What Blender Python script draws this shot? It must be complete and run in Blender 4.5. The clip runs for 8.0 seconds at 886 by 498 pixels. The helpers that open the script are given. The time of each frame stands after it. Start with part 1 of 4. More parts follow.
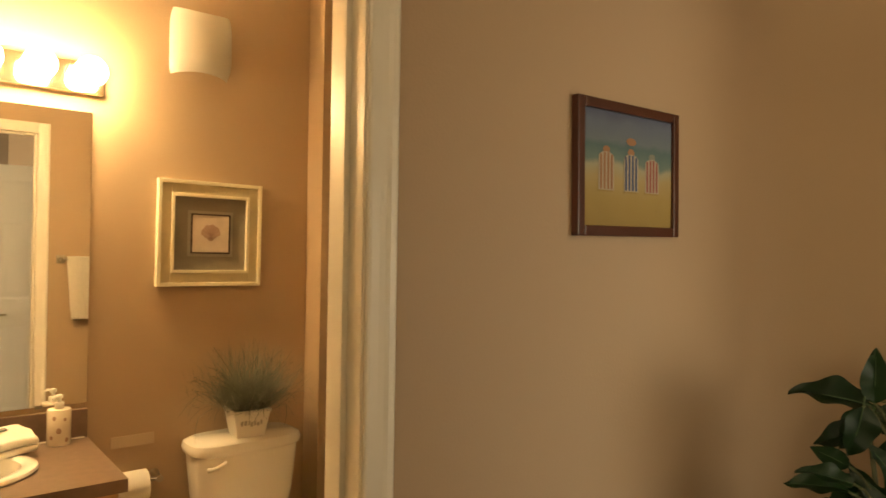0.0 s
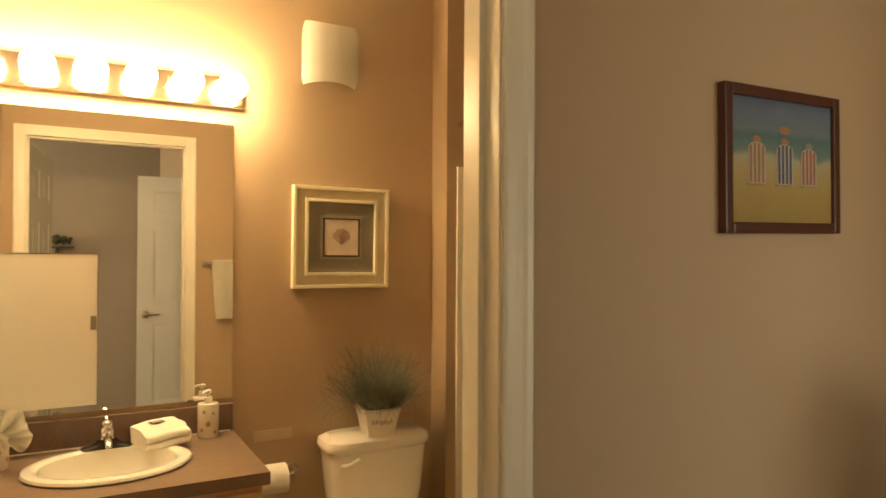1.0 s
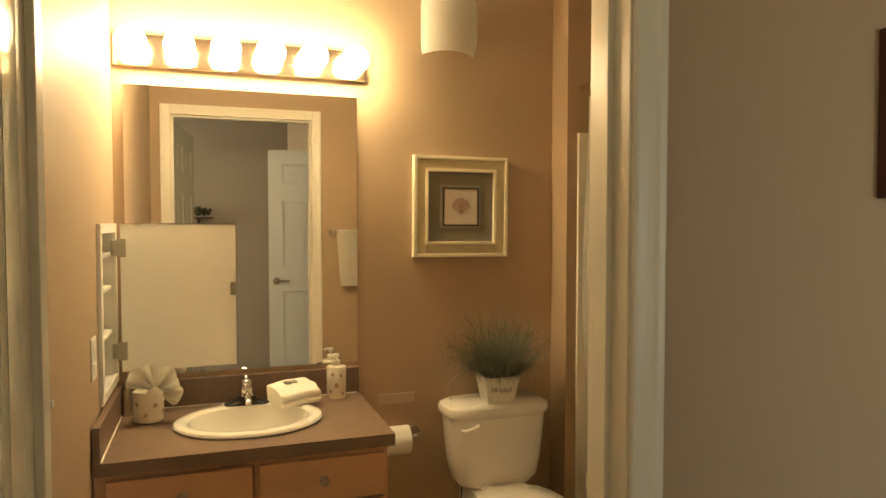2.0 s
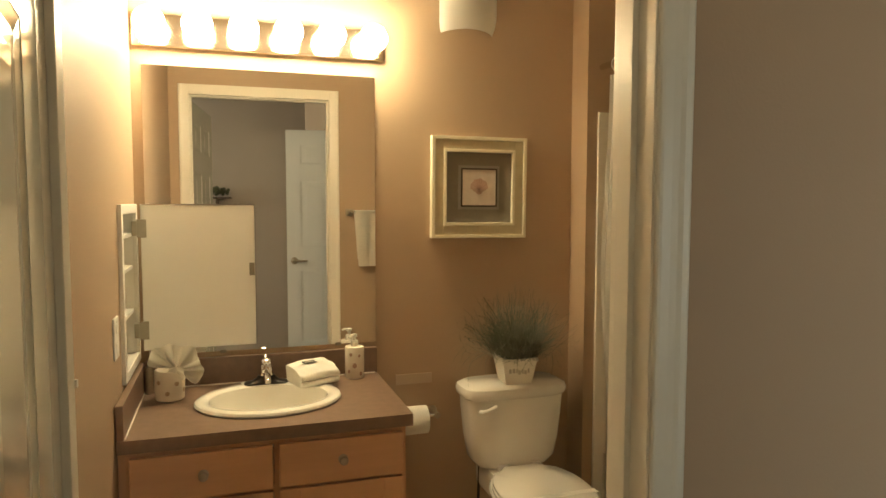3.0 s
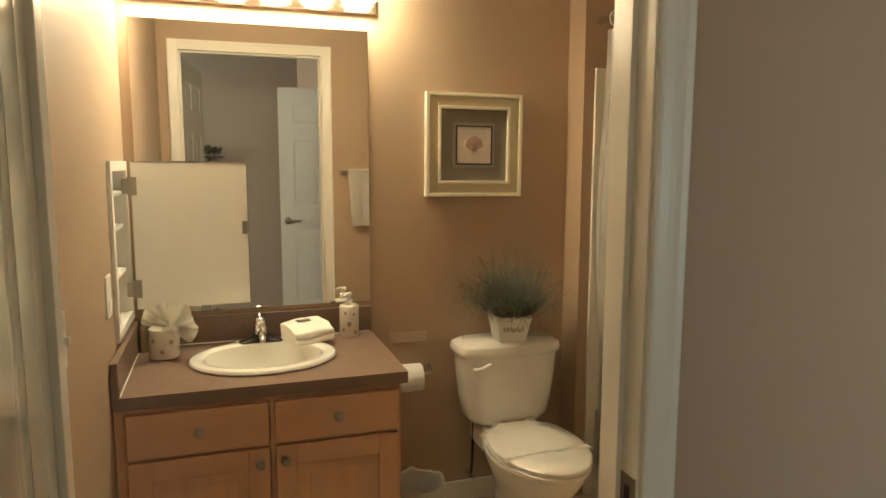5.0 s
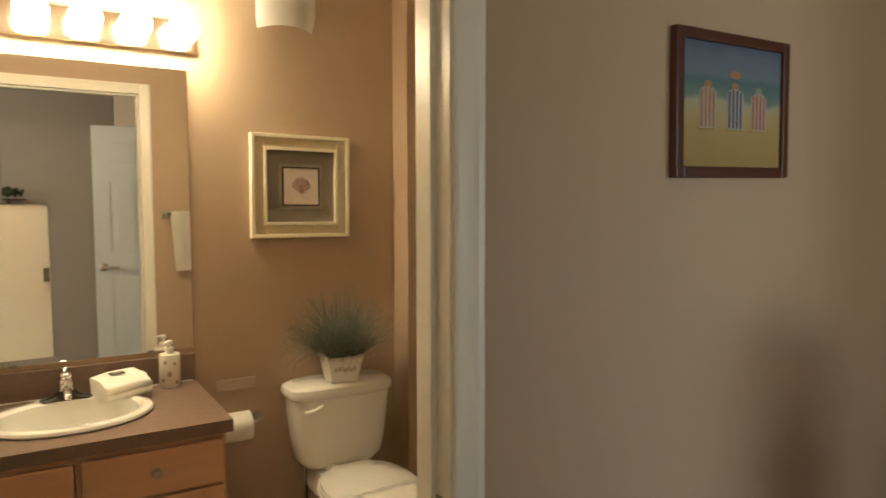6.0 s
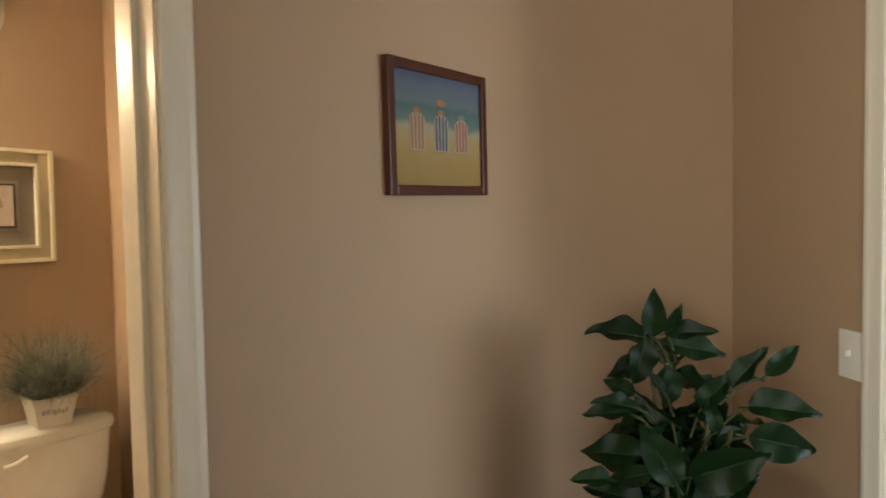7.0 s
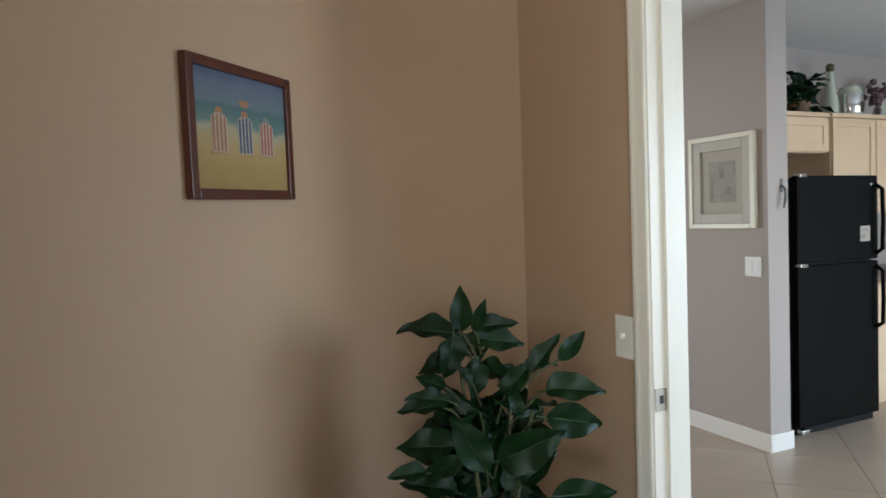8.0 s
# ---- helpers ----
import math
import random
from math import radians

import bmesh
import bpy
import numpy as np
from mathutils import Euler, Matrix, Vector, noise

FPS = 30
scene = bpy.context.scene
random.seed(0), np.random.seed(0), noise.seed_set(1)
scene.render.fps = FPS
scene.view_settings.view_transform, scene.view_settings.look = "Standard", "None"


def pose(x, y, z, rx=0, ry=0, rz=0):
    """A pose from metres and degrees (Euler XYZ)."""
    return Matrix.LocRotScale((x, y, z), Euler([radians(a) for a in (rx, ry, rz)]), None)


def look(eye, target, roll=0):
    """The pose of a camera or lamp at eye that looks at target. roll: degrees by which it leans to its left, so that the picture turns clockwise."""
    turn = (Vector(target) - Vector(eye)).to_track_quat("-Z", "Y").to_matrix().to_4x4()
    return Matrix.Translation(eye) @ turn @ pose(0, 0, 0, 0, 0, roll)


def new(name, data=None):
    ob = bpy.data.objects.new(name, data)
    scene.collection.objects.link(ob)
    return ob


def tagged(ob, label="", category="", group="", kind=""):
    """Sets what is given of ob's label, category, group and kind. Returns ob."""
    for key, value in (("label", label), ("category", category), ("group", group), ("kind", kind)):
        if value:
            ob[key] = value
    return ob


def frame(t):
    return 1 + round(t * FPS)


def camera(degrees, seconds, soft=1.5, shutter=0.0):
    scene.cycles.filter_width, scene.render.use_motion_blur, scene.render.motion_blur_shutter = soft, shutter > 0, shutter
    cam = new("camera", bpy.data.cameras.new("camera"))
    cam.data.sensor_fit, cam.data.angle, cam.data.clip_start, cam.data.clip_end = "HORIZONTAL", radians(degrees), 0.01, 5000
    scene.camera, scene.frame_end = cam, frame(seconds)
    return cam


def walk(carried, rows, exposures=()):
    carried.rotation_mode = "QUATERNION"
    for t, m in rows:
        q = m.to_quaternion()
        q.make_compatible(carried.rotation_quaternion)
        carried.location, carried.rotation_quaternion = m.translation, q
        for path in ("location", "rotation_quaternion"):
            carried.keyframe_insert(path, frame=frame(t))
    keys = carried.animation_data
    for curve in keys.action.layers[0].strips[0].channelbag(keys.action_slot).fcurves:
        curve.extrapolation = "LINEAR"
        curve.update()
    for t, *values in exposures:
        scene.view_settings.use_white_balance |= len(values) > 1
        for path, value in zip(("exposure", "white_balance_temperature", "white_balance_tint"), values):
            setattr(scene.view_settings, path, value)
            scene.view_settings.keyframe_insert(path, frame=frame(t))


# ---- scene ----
cam = camera(66.5, 8.0, shutter=0.2)
PATH = [
    (0, (0.245, -0.919, 1.426), (1.499, 0.639, 1.438), 0.9),
    (0.5, (0.237, -0.902, 1.426), (1.333, 0.77, 1.447), 1.0),
    (1, (0.236, -0.88, 1.426), (1.201, 0.872, 1.438), 0.3),
    (1.5, (0.23, -0.869, 1.424), (0.974, 0.987, 1.389), -0.0),
    (3, (0.225, -0.856, 1.431), (0.83, 1.045, 1.29), 0.1),
    (3.5, (0.222, -0.843, 1.424), (0.779, 1.069, 1.243), 0.0),
    (4, (0.222, -0.837, 1.422), (0.745, 1.068, 1.108), 0.8),
    (4.2, (0.223, -0.837, 1.42), (0.745, 1.063, 1.079), 1.0),
    (5.5, (0.238, -0.857, 1.421), (1.026, 0.971, 1.237), -0.3),
    (6, (0.255, -0.896, 1.416), (1.301, 0.803, 1.283), -0.1),
    (6.5, (0.271, -0.923, 1.417), (1.606, 0.562, 1.31), -0.5),
    (7, (0.266, -0.949, 1.419), (1.86, 0.256, 1.325), -1.0),
    (7.5, (0.256, -0.931, 1.412), (2.041, -0.034, 1.322), -1.4),
    (7.8, (0.25, -0.933, 1.41), (2.088, -0.158, 1.323), -1.8),
    (8, (0.246, -0.934, 1.409), (2.12, -0.241, 1.323), -2.0),
]
walk(cam, [(t, look(eye, target, roll)) for t, eye, target, roll in PATH],
     [(0, 1.97, 10000, 12), (1.0, 1.8, 9000, 8), (1.5, 1.66, 8300, 4), (3.5, 1.55, 6450, 0), (4.2, 1.65, 6300, 0), (5.5, 1.59, 5950, 2), (6.2, 1.79, 6150, 4), (7, 2.07, 6150, 8), (7.5, 2.09, 5550, 7), (8, 2.12, 5350, 7)])
BULB_E, BED_W, BED2_W, LIV_W, NOR_W = 23.0, 17.5, 6.5, 25.5, 23.0

# ---- world and light ----
world = bpy.data.worlds.new("world")
scene.world = world
world.use_nodes = True
wn = world.node_tree.nodes
sky = wn.new("ShaderNodeTexSky")
sky.sky_type = "NISHITA"
sky.sun_disc = False
sky.sun_elevation, sky.sun_rotation = radians(40), radians(200)
wn["Background"].inputs["Strength"].default_value = 0.1
world.node_tree.links.new(sky.outputs[0], wn["Background"].inputs["Color"])


def area(name, m, sx, sy, watts, colour):
    l = bpy.data.lights.new(name, "AREA")
    l.shape, l.size, l.size_y, l.energy, l.color = "RECTANGLE", sx, sy, watts, colour
    ob = new(name, l)
    ob.matrix_world = m
    return ob


# fill lamps for the hall, added at assumed bedroom windows out of view
area("assumed_window_fill", look((-2.85, -1.3, 1.68), (0.5, -1.1, 3.0)), 1.3, 0.8, BED_W, (1.0, 0.96, 0.81))
area("assumed_window_fill", look((-1.6, -1.97, 1.68), (-.6, 0, 2.5)), 1.3, 0.8, BED2_W, (1.0, 0.96, 0.81))
# sky light through the living room's glass doors
area("living_daylight", look((3.15, -5.72, 1.15), (3.15, 0, 1.0)), 3.9, 2.0, LIV_W, (0.8, 0.91, 1.0))
# added fill from an unseen north opening, brightens the partition's face
area("partition_fill", look((4.5, 4.97, 1.48), (4.5, 0, 1.2)), 1.7, 1.2, NOR_W, (1.0, 0.95, 0.88))


# ---- materials ----
def mat(name, colour, rough=0.5, metal=0.0, vary=0.06, scale=6.0, bump=0.05, bscale=120.0, coat=0.0, stretch=(1, 1, 1), random_hue=0.0, spec=0.5):
    m = bpy.data.materials.new(name)
    m.use_nodes = True
    n, l = m.node_tree.nodes, m.node_tree.links
    p = n["Principled BSDF"]
    p.inputs["Roughness"].default_value, p.inputs["Metallic"].default_value = rough, metal
    p.inputs["Coat Weight"].default_value = coat
    p.inputs["Specular IOR Level"].default_value = spec
    tc = n.new("ShaderNodeTexCoord")
    mp = n.new("ShaderNodeMapping")
    mp.inputs["Scale"].default_value = stretch
    l.new(tc.outputs["Object"], mp.inputs["Vector"])
    a, b = n.new("ShaderNodeTexNoise"), n.new("ShaderNodeTexNoise")
    a.inputs["Scale"].default_value, a.inputs["Detail"].default_value = scale, 4
    b.inputs["Scale"].default_value, b.inputs["Detail"].default_value = bscale, 3
    for t in (a, b):
        l.new(mp.outputs[0], t.inputs["Vector"])
    ramp = n.new("ShaderNodeMix")
    ramp.data_type = "RGBA"
    lo = [max(0, c * (1 - vary)) for c in colour]
    hi = [min(1, c * (1 + vary)) for c in colour]
    ramp.inputs["A"].default_value, ramp.inputs["B"].default_value = (*lo, 1), (*hi, 1)
    l.new(a.outputs["Fac"], ramp.inputs["Factor"])
    out = ramp.outputs["Result"]
    if random_hue:
        oi, hs, mr = n.new("ShaderNodeObjectInfo"), n.new("ShaderNodeHueSaturation"), n.new("ShaderNodeMapRange")
        mr.inputs["To Min"].default_value, mr.inputs["To Max"].default_value = 1 - random_hue, 1 + random_hue
        l.new(oi.outputs["Random"], mr.inputs["Value"])
        l.new(mr.outputs[0], hs.inputs["Value"])
        l.new(out, hs.inputs["Color"])
        out = hs.outputs[0]
    l.new(out, p.inputs["Base Color"])
    if bump:
        bp = n.new("ShaderNodeBump")
        bp.inputs["Strength"].default_value, bp.inputs["Distance"].default_value = bump, 0.004
        l.new(b.outputs["Fac"], bp.inputs["Height"])
        l.new(bp.outputs[0], p.inputs["Normal"])
    return m


def glow(name, colour, strength):
    m = bpy.data.materials.new(name)
    m.use_nodes = True
    p = m.node_tree.nodes["Principled BSDF"]
    p.inputs["Base Color"].default_value = (0.9, 0.9, 0.9, 1)
    p.inputs["Emission Color"].default_value, p.inputs["Emission Strength"].default_value = (*colour, 1), strength
    return m


TAN = mat("tan_wall_paint", (0.455, 0.325, 0.215), 0.55, vary=0.035, scale=1.5, bump=0.12, bscale=150)
GREIGE = mat("greige_wall_paint", (0.42, 0.36, 0.31), 0.6, vary=0.03, scale=1.5, bump=0.3, bscale=160)
CEIL = mat("ceiling_paint", (0.72, 0.7, 0.66), 0.9, vary=0.03, scale=3, bump=0.8, bscale=60)
TRIM = mat("white_trim_paint", (0.82, 0.775, 0.68), 0.3, vary=0.02, scale=4, bump=0.04, bscale=90)
# warmer than DOOR: the bulbs' light on this leaf is put into its colour
LAMPLIT_DOOR = mat("lamplit_gloss_door_paint", (0.72, 0.71, 0.61), 0.11, vary=0.02, scale=4, bump=0.02, bscale=40, stretch=(9, 9, 0.35), coat=0.3)
DOOR = mat("white_moulded_door_paint", (0.76, 0.76, 0.74), 0.32, vary=0.02, scale=4, bump=0.15, bscale=40, stretch=(9, 9, 0.35))
LAMINATE = mat("brown_laminate", (0.225, 0.15, 0.11), 0.34, vary=0.22, scale=35, bump=0.05, bscale=200)
MAPLE = mat("maple_veneer", (0.61, 0.36, 0.21), 0.4, vary=0.13, scale=5, bump=0.06, bscale=60, stretch=(6, 6, 0.5))
MAPLE_H = mat("maple_veneer_across", (0.61, 0.36, 0.21), 0.4, vary=0.13, scale=5, bump=0.06, bscale=60, stretch=(0.5, 6, 6))
PALE_MAPLE = mat("pale_maple", (0.72, 0.53, 0.33), 0.4, vary=0.07, scale=5, bump=0.05, bscale=60, stretch=(6, 6, 0.5))
CERAMIC = mat("white_glazed_ceramic", (0.87, 0.84, 0.77), 0.12, vary=0.015, scale=4, bump=0.0, coat=0.4)
BISQUE = mat("cream_ceramic", (0.84, 0.78, 0.67), 0.2, vary=0.05, scale=18, bump=0.02)
PLASTIC = mat("white_plastic", (0.86, 0.83, 0.76), 0.35, vary=0.02, scale=8, bump=0.02)
CHROME = mat("polished_chrome", (0.78, 0.77, 0.75), 0.09, metal=1.0, vary=0.03, scale=20, bump=0.0)
NICKEL = mat("brushed_nickel", (0.44, 0.38, 0.3), 0.33, metal=1.0, vary=0.06, scale=30, bump=0.03)
DARKMETAL = mat("dark_bronze_plate", (0.05, 0.045, 0.04), 0.3, metal=0.8, vary=0.1, scale=20, bump=0.02)
HINGE = mat("painted_hinge_metal", (0.42, 0.38, 0.3), 0.4, metal=0.4, vary=0.08, scale=40, bump=0.03)
GALV = mat("zinc_hinge", (0.36, 0.33, 0.27), 0.45, metal=1.0, vary=0.1, scale=40, bump=0.03)
TOWEL = mat("cream_terry", (0.87, 0.83, 0.74), 0.95, vary=0.06, scale=60, bump=0.3, bscale=350)
PAPER = mat("tissue_paper", (0.88, 0.85, 0.78), 0.95, vary=0.03, scale=30, bump=0.3, bscale=200)
LINER = mat("plastic_bin_liner", (0.6, 0.56, 0.49), 0.35, vary=0.08, scale=12, bump=0.6, bscale=40)
CURTAIN = mat("white_curtain_cloth", (0.8, 0.77, 0.7), 0.8, vary=0.04, scale=14, bump=0.4, bscale=300)
FRAME_CREAM = mat("champagne_frame", (0.6, 0.52, 0.34), 0.36, metal=0.25, vary=0.1, scale=30, bump=0.15, bscale=140)
FRAME_LIGHT = mat("ivory_frame_edge", (0.78, 0.72, 0.55), 0.35, vary=0.06, scale=30, bump=0.1)
MAT_TAUPE = mat("taupe_mat_board", (0.25, 0.22, 0.17), 0.9, vary=0.12, scale=160, bump=0.2, bscale=500)
SHELL = mat("printed_shell", (0.47, 0.32, 0.25), 0.8, vary=0.25, scale=40, bump=0.0)
SHELL_BG = mat("printed_paper_square", (0.66, 0.56, 0.48), 0.8, vary=0.12, scale=30, bump=0.0)
DARKWOOD = mat("dark_line_wood", (0.06, 0.035, 0.022), 0.4, vary=0.15, scale=20, bump=0.05)
MAHOGANY = mat("reddish_mahogany", (0.075, 0.02, 0.011), 0.32, vary=0.3, scale=8, bump=0.08, bscale=60, stretch=(3, 3, 1))
BLADE = mat("grey_green_blades", (0.19, 0.195, 0.14), 0.7, vary=0.4, scale=25, bump=0.0)
PALE_BLADE = mat("pale_grey_green_blades", (0.36, 0.35, 0.24), 0.6, vary=0.35, scale=25, bump=0.0)
LEAF = mat("dark_green_leaf", (0.006, 0.024, 0.006), 0.38, spec=0.26, vary=0.6, scale=4, bump=0.2, bscale=70, random_hue=0.35)
VEIN = mat("pale_leaf_vein", (0.03, 0.07, 0.025), 0.45, vary=0.1, scale=20, bump=0.0)
STEM = mat("green_brown_stem", (0.07, 0.075, 0.03), 0.6, vary=0.3, scale=20, bump=0.2)
BASKET = mat("woven_basket", (0.16, 0.09, 0.045), 0.7, vary=0.3, scale=30, bump=0.8, bscale=90)
FRIDGE = mat("black_textured_enamel", (0.003, 0.003, 0.0025), 0.4, spec=0.06, vary=0.15, scale=20, bump=0.5, bscale=400)
FRIDGE_SIDE = mat("black_side_panel", (0.004, 0.004, 0.004), 0.5, spec=0.2, vary=0.1, scale=20, bump=0.3, bscale=300)
KTILE = mat("beige_floor_tile", (0.47, 0.37, 0.265), 0.35, vary=0.1, scale=5, bump=0.08, bscale=60, random_hue=0.04)
GROUT = mat("tile_grout", (0.44, 0.345, 0.25), 0.9, vary=0.1, scale=30, bump=0.2)
VINYL = mat("pale_bath_floor", (0.6, 0.5, 0.38), 0.4, vary=0.08, scale=6, bump=0.08, bscale=50)
CARPET = mat("beige_carpet", (0.2, 0.155, 0.115), 1.0, vary=0.15, scale=60, bump=1.0, bscale=350)
GLASSW = mat("milky_glass_vase", (0.55, 0.56, 0.44), 0.15, vary=0.08, scale=12, bump=0.0, coat=0.3)


def painted_beach(name, h):
    """A painted beach from sand to sky in soft bands of brushwork, up the height 2 h."""
    m = mat(name, (0.2, 0.2, 0.2), 0.65, vary=0.0, bump=0.1, bscale=160)
    n, l = m.node_tree.nodes, m.node_tree.links
    p = n["Principled BSDF"]
    tc, sep, wob, add, mr, ramp = (n.new("ShaderNode" + k) for k in ("TexCoord", "SeparateXYZ", "TexNoise", "Math", "MapRange", "ValToRGB"))
    wob.inputs["Scale"].default_value, wob.inputs["Detail"].default_value = 14, 5
    l.new(tc.outputs["Object"], sep.inputs[0])
    l.new(tc.outputs["Object"], wob.inputs["Vector"])
    add.operation = "MULTIPLY_ADD"
    add.inputs[1].default_value = 0.045
    l.new(wob.outputs["Fac"], add.inputs[0])
    l.new(sep.outputs["Z"], add.inputs[2])
    mr.inputs["From Min"].default_value, mr.inputs["From Max"].default_value = -h + .022, h + .022
    l.new(add.outputs[0], mr.inputs["Value"])
    l.new(mr.outputs[0], ramp.inputs["Fac"])
    stops = ((0.0, (.3, .2, .06)), (.25, (.36, .25, .085)), (.42, (.4, .3, .14)), (.52, (.36, .33, .22)), (.57, (.13, .2, .18)), (.7, (.07, .14, .15)), (.76, (.13, .17, .2)), (.9, (.11, .14, .2)), (1.0, (.075, .095, .16)))
    e = ramp.color_ramp.elements
    e[0].position, e[0].color = stops[0][0], (*stops[0][1], 1)
    e[1].position, e[1].color = stops[-1][0], (*stops[-1][1], 1)
    for q, c in stops[1:-1]:
        e.new(q).color = (*c, 1)
    l.new(ramp.outputs["Color"], p.inputs["Base Color"])
    return m


BEACH = painted_beach("painted_beach_print", .123)
SURF = mat("print_surf", (0.22, 0.23, 0.19), 0.7, vary=0.25, scale=30, bump=0.0)
SAND = mat("print_sand", (0.34, 0.23, 0.085), 0.7, vary=0.18, scale=14, bump=0.0)
INK = mat("dark_ink", (0.03, 0.03, 0.035), 0.7, vary=0.1, scale=20, bump=0.0)
BLUE = mat("print_navy", (0.05, 0.08, 0.16), 0.7, vary=0.1, scale=20, bump=0.0)
RED = mat("print_red", (0.32, 0.1, 0.08), 0.7, vary=0.1, scale=20, bump=0.0)
ORANGE = mat("print_orange", (0.34, 0.17, 0.09), 0.7, vary=0.1, scale=20, bump=0.0)
PRINTW = mat("print_white", (0.42, 0.36, 0.28), 0.7, vary=0.1, scale=20, bump=0.0)
GREYPRINT = mat("grey_sketch", (0.3, 0.28, 0.25), 0.8, vary=0.4, scale=30, bump=0.0)
BULB = glow("lit_bulb", (1.0, 0.81, 0.53), BULB_E)
ENAMEL = mat("cream_white_enamel", (0.92, 0.9, 0.84), 0.4, vary=0.015, scale=5, bump=0.02)
LIGHTBAR = mat("warm_chrome_strip", (0.8, 0.7, 0.56), 0.16, metal=1.0, vary=0.03, scale=10, bump=0.0)
MIRROR = mat("mirror_silver", (0.88, 0.88, 0.86), 0.015, metal=1.0, vary=0.0, scale=2, bump=0.0)


# ---- mesh helpers ----
def box(bm, x0, y0, z0, x1, y1, z1, bevel=0.0, seg=2):
    vs = [bm.verts.new((x, y, z)) for x in (x0, x1) for y in (y0, y1) for z in (z0, z1)]
    fs = [bm.faces.new([vs[i] for i in q]) for q in ((0, 1, 3, 2), (4, 6, 7, 5), (0, 4, 5, 1), (2, 3, 7, 6), (0, 2, 6, 4), (1, 5, 7, 3))]
    if bevel:
        es = {e for f in fs for e in f.edges}
        bmesh.ops.bevel(bm, geom=list(es), offset=bevel, segments=seg, affect="EDGES", profile=0.6)
    return bm


def boxes(*rows, bevel=0.0):
    bm = bmesh.new()
    for r in rows:
        box(bm, *r, bevel=bevel)
    return bm


def loft(bm, rings, cap0=True, cap1=True):
    made = [[bm.verts.new(p) for p in r] for r in rings]
    for a, b in zip(made, made[1:]):
        for i in range(len(a)):
            j = (i + 1) % len(a)
            bm.faces.new((a[i], a[j], b[j], b[i]))
    if cap0:
        bm.faces.new(made[0][::-1])
    if cap1:
        bm.faces.new(made[-1])
    return bm


def lathe(profile, n=28, cx=0.0, cy=0.0, bm=None, cap0=True, cap1=True):
    bm = bm or bmesh.new()
    return loft(bm, [[(cx + r * math.cos(2 * math.pi * i / n), cy + r * math.sin(2 * math.pi * i / n), z) for i in range(n)] for r, z in profile], cap0, cap1)


def oval(cx, cy, rx, ry, z, n=40, power=2.0):
    out = []
    for i in range(n):
        a = 2 * math.pi * i / n
        c, s = math.cos(a), math.sin(a)
        out.append((cx + rx * math.copysign(abs(c) ** (2 / power), c), cy + ry * math.copysign(abs(s) ** (2 / power), s), z))
    return out


def tube(points, radius, n=10, bm=None):
    bm = bm or bmesh.new()
    pts = [Vector(p) for p in points]
    rings = []
    for i, p in enumerate(pts):
        d = (pts[min(i + 1, len(pts) - 1)] - pts[max(i - 1, 0)]).normalized()
        side = d.orthogonal().normalized() if not rings else (old - d * old.dot(d)).normalized()
        old = side
        up = d.cross(side)
        r = radius[i] if isinstance(radius, (list, tuple)) else radius
        rings.append([p + (side * math.cos(2 * math.pi * k / n) + up * math.sin(2 * math.pi * k / n)) * r for k in range(n)])
    return loft(bm, rings)


def mesh(name, bm, material, smooth=False):
    bmesh.ops.recalc_face_normals(bm, faces=bm.faces)
    me = bpy.data.meshes.new(name)
    bm.to_mesh(me)
    bm.free()
    me.materials.append(material)
    if smooth:
        for p in me.polygons:
            p.use_smooth = True
        me.set_sharp_from_angle(angle=radians(40))
    return me


def part(name, bm, material, parent=None, label="", smooth=False):
    ob = new(name, mesh(name, bm, material, smooth))
    if parent:
        ob.parent = parent
    if label:
        ob["label"] = label
    return ob


def thing(name, label, category, m=None, group=""):
    ob = new(name)
    ob.empty_display_size = 0.1
    ob.matrix_world = m if m is not None else Matrix()
    return tagged(ob, label, category, group)


def structure(name, bm, material, label="", category="", smooth=False):
    return tagged(part(name, bm, material, None, label, smooth), label, category, kind="structure")


# ---- the large structure ----
YV = 1.715          # bathroom's vanity wall
XW = -0.085         # bathroom's wall beside the vanity
OX0, OX1 = 0.027, 0.82   # bathroom doorway
XE = 2.12           # where the hall wall turns by 45 degrees
C2 = (2.514, -.394)  # inner corner of the short angled wall and the wall with the living area doorway
EM = pose(*C2, 0, 0, 0, 225)   # that wall: x runs along it from the corner, y through it
DM = pose(XE, 0, 0, 0, 0, -45)
EX0, EX1 = .619, 1.431  # the doorway
H = 2.58
LH = 2.615
HEAD = 2.04

structure("wall_north", boxes((-3.0, 0, 0, OX0 - .02, .11, H), (OX1 + .02, 0, 0, XE + .05, .11, H), (XE + .05, .05, 0, 2.54, .11, H), (OX0 - .02, 0, HEAD + .02, OX1 + .02, .11, H)), TAN, "tan painted wall with the bathroom doorway", "wall")
CY0, CY1, CZ0, CZ1 = 1.345, 1.668, 0.9, 1.40
structure("wall_vanity_side", boxes((XW - .12, .11, 0, XW, CY0, H), (XW - .12, CY1, 0, XW, YV + .12, H), (XW - .12, CY0, 0, XW, CY1, CZ0), (XW - .12, CY0, CZ1, XW, CY1, H)), TAN, "tan painted bathroom side wall with a recess", "wall")
structure("wall_vanity", boxes((XW, YV, 0, 1.61, YV + .12, H), (1.61, 1.585, 0, 2.42, YV + .12, H)), TAN, "tan painted bathroom wall behind vanity and toilet", "wall")
structure("wall_tub", boxes((2.42, .11, 0, 2.54, YV + .12, LH)), TAN, "tan painted wall behind the tub", "wall")


def turned(bm, m):
    bm.transform(m)
    return bm


def slab(points, z0, z1):
    bm = bmesh.new()
    loft(bm, [[(x, y, z0) for x, y in points], [(x, y, z1) for x, y in points]])
    return bm


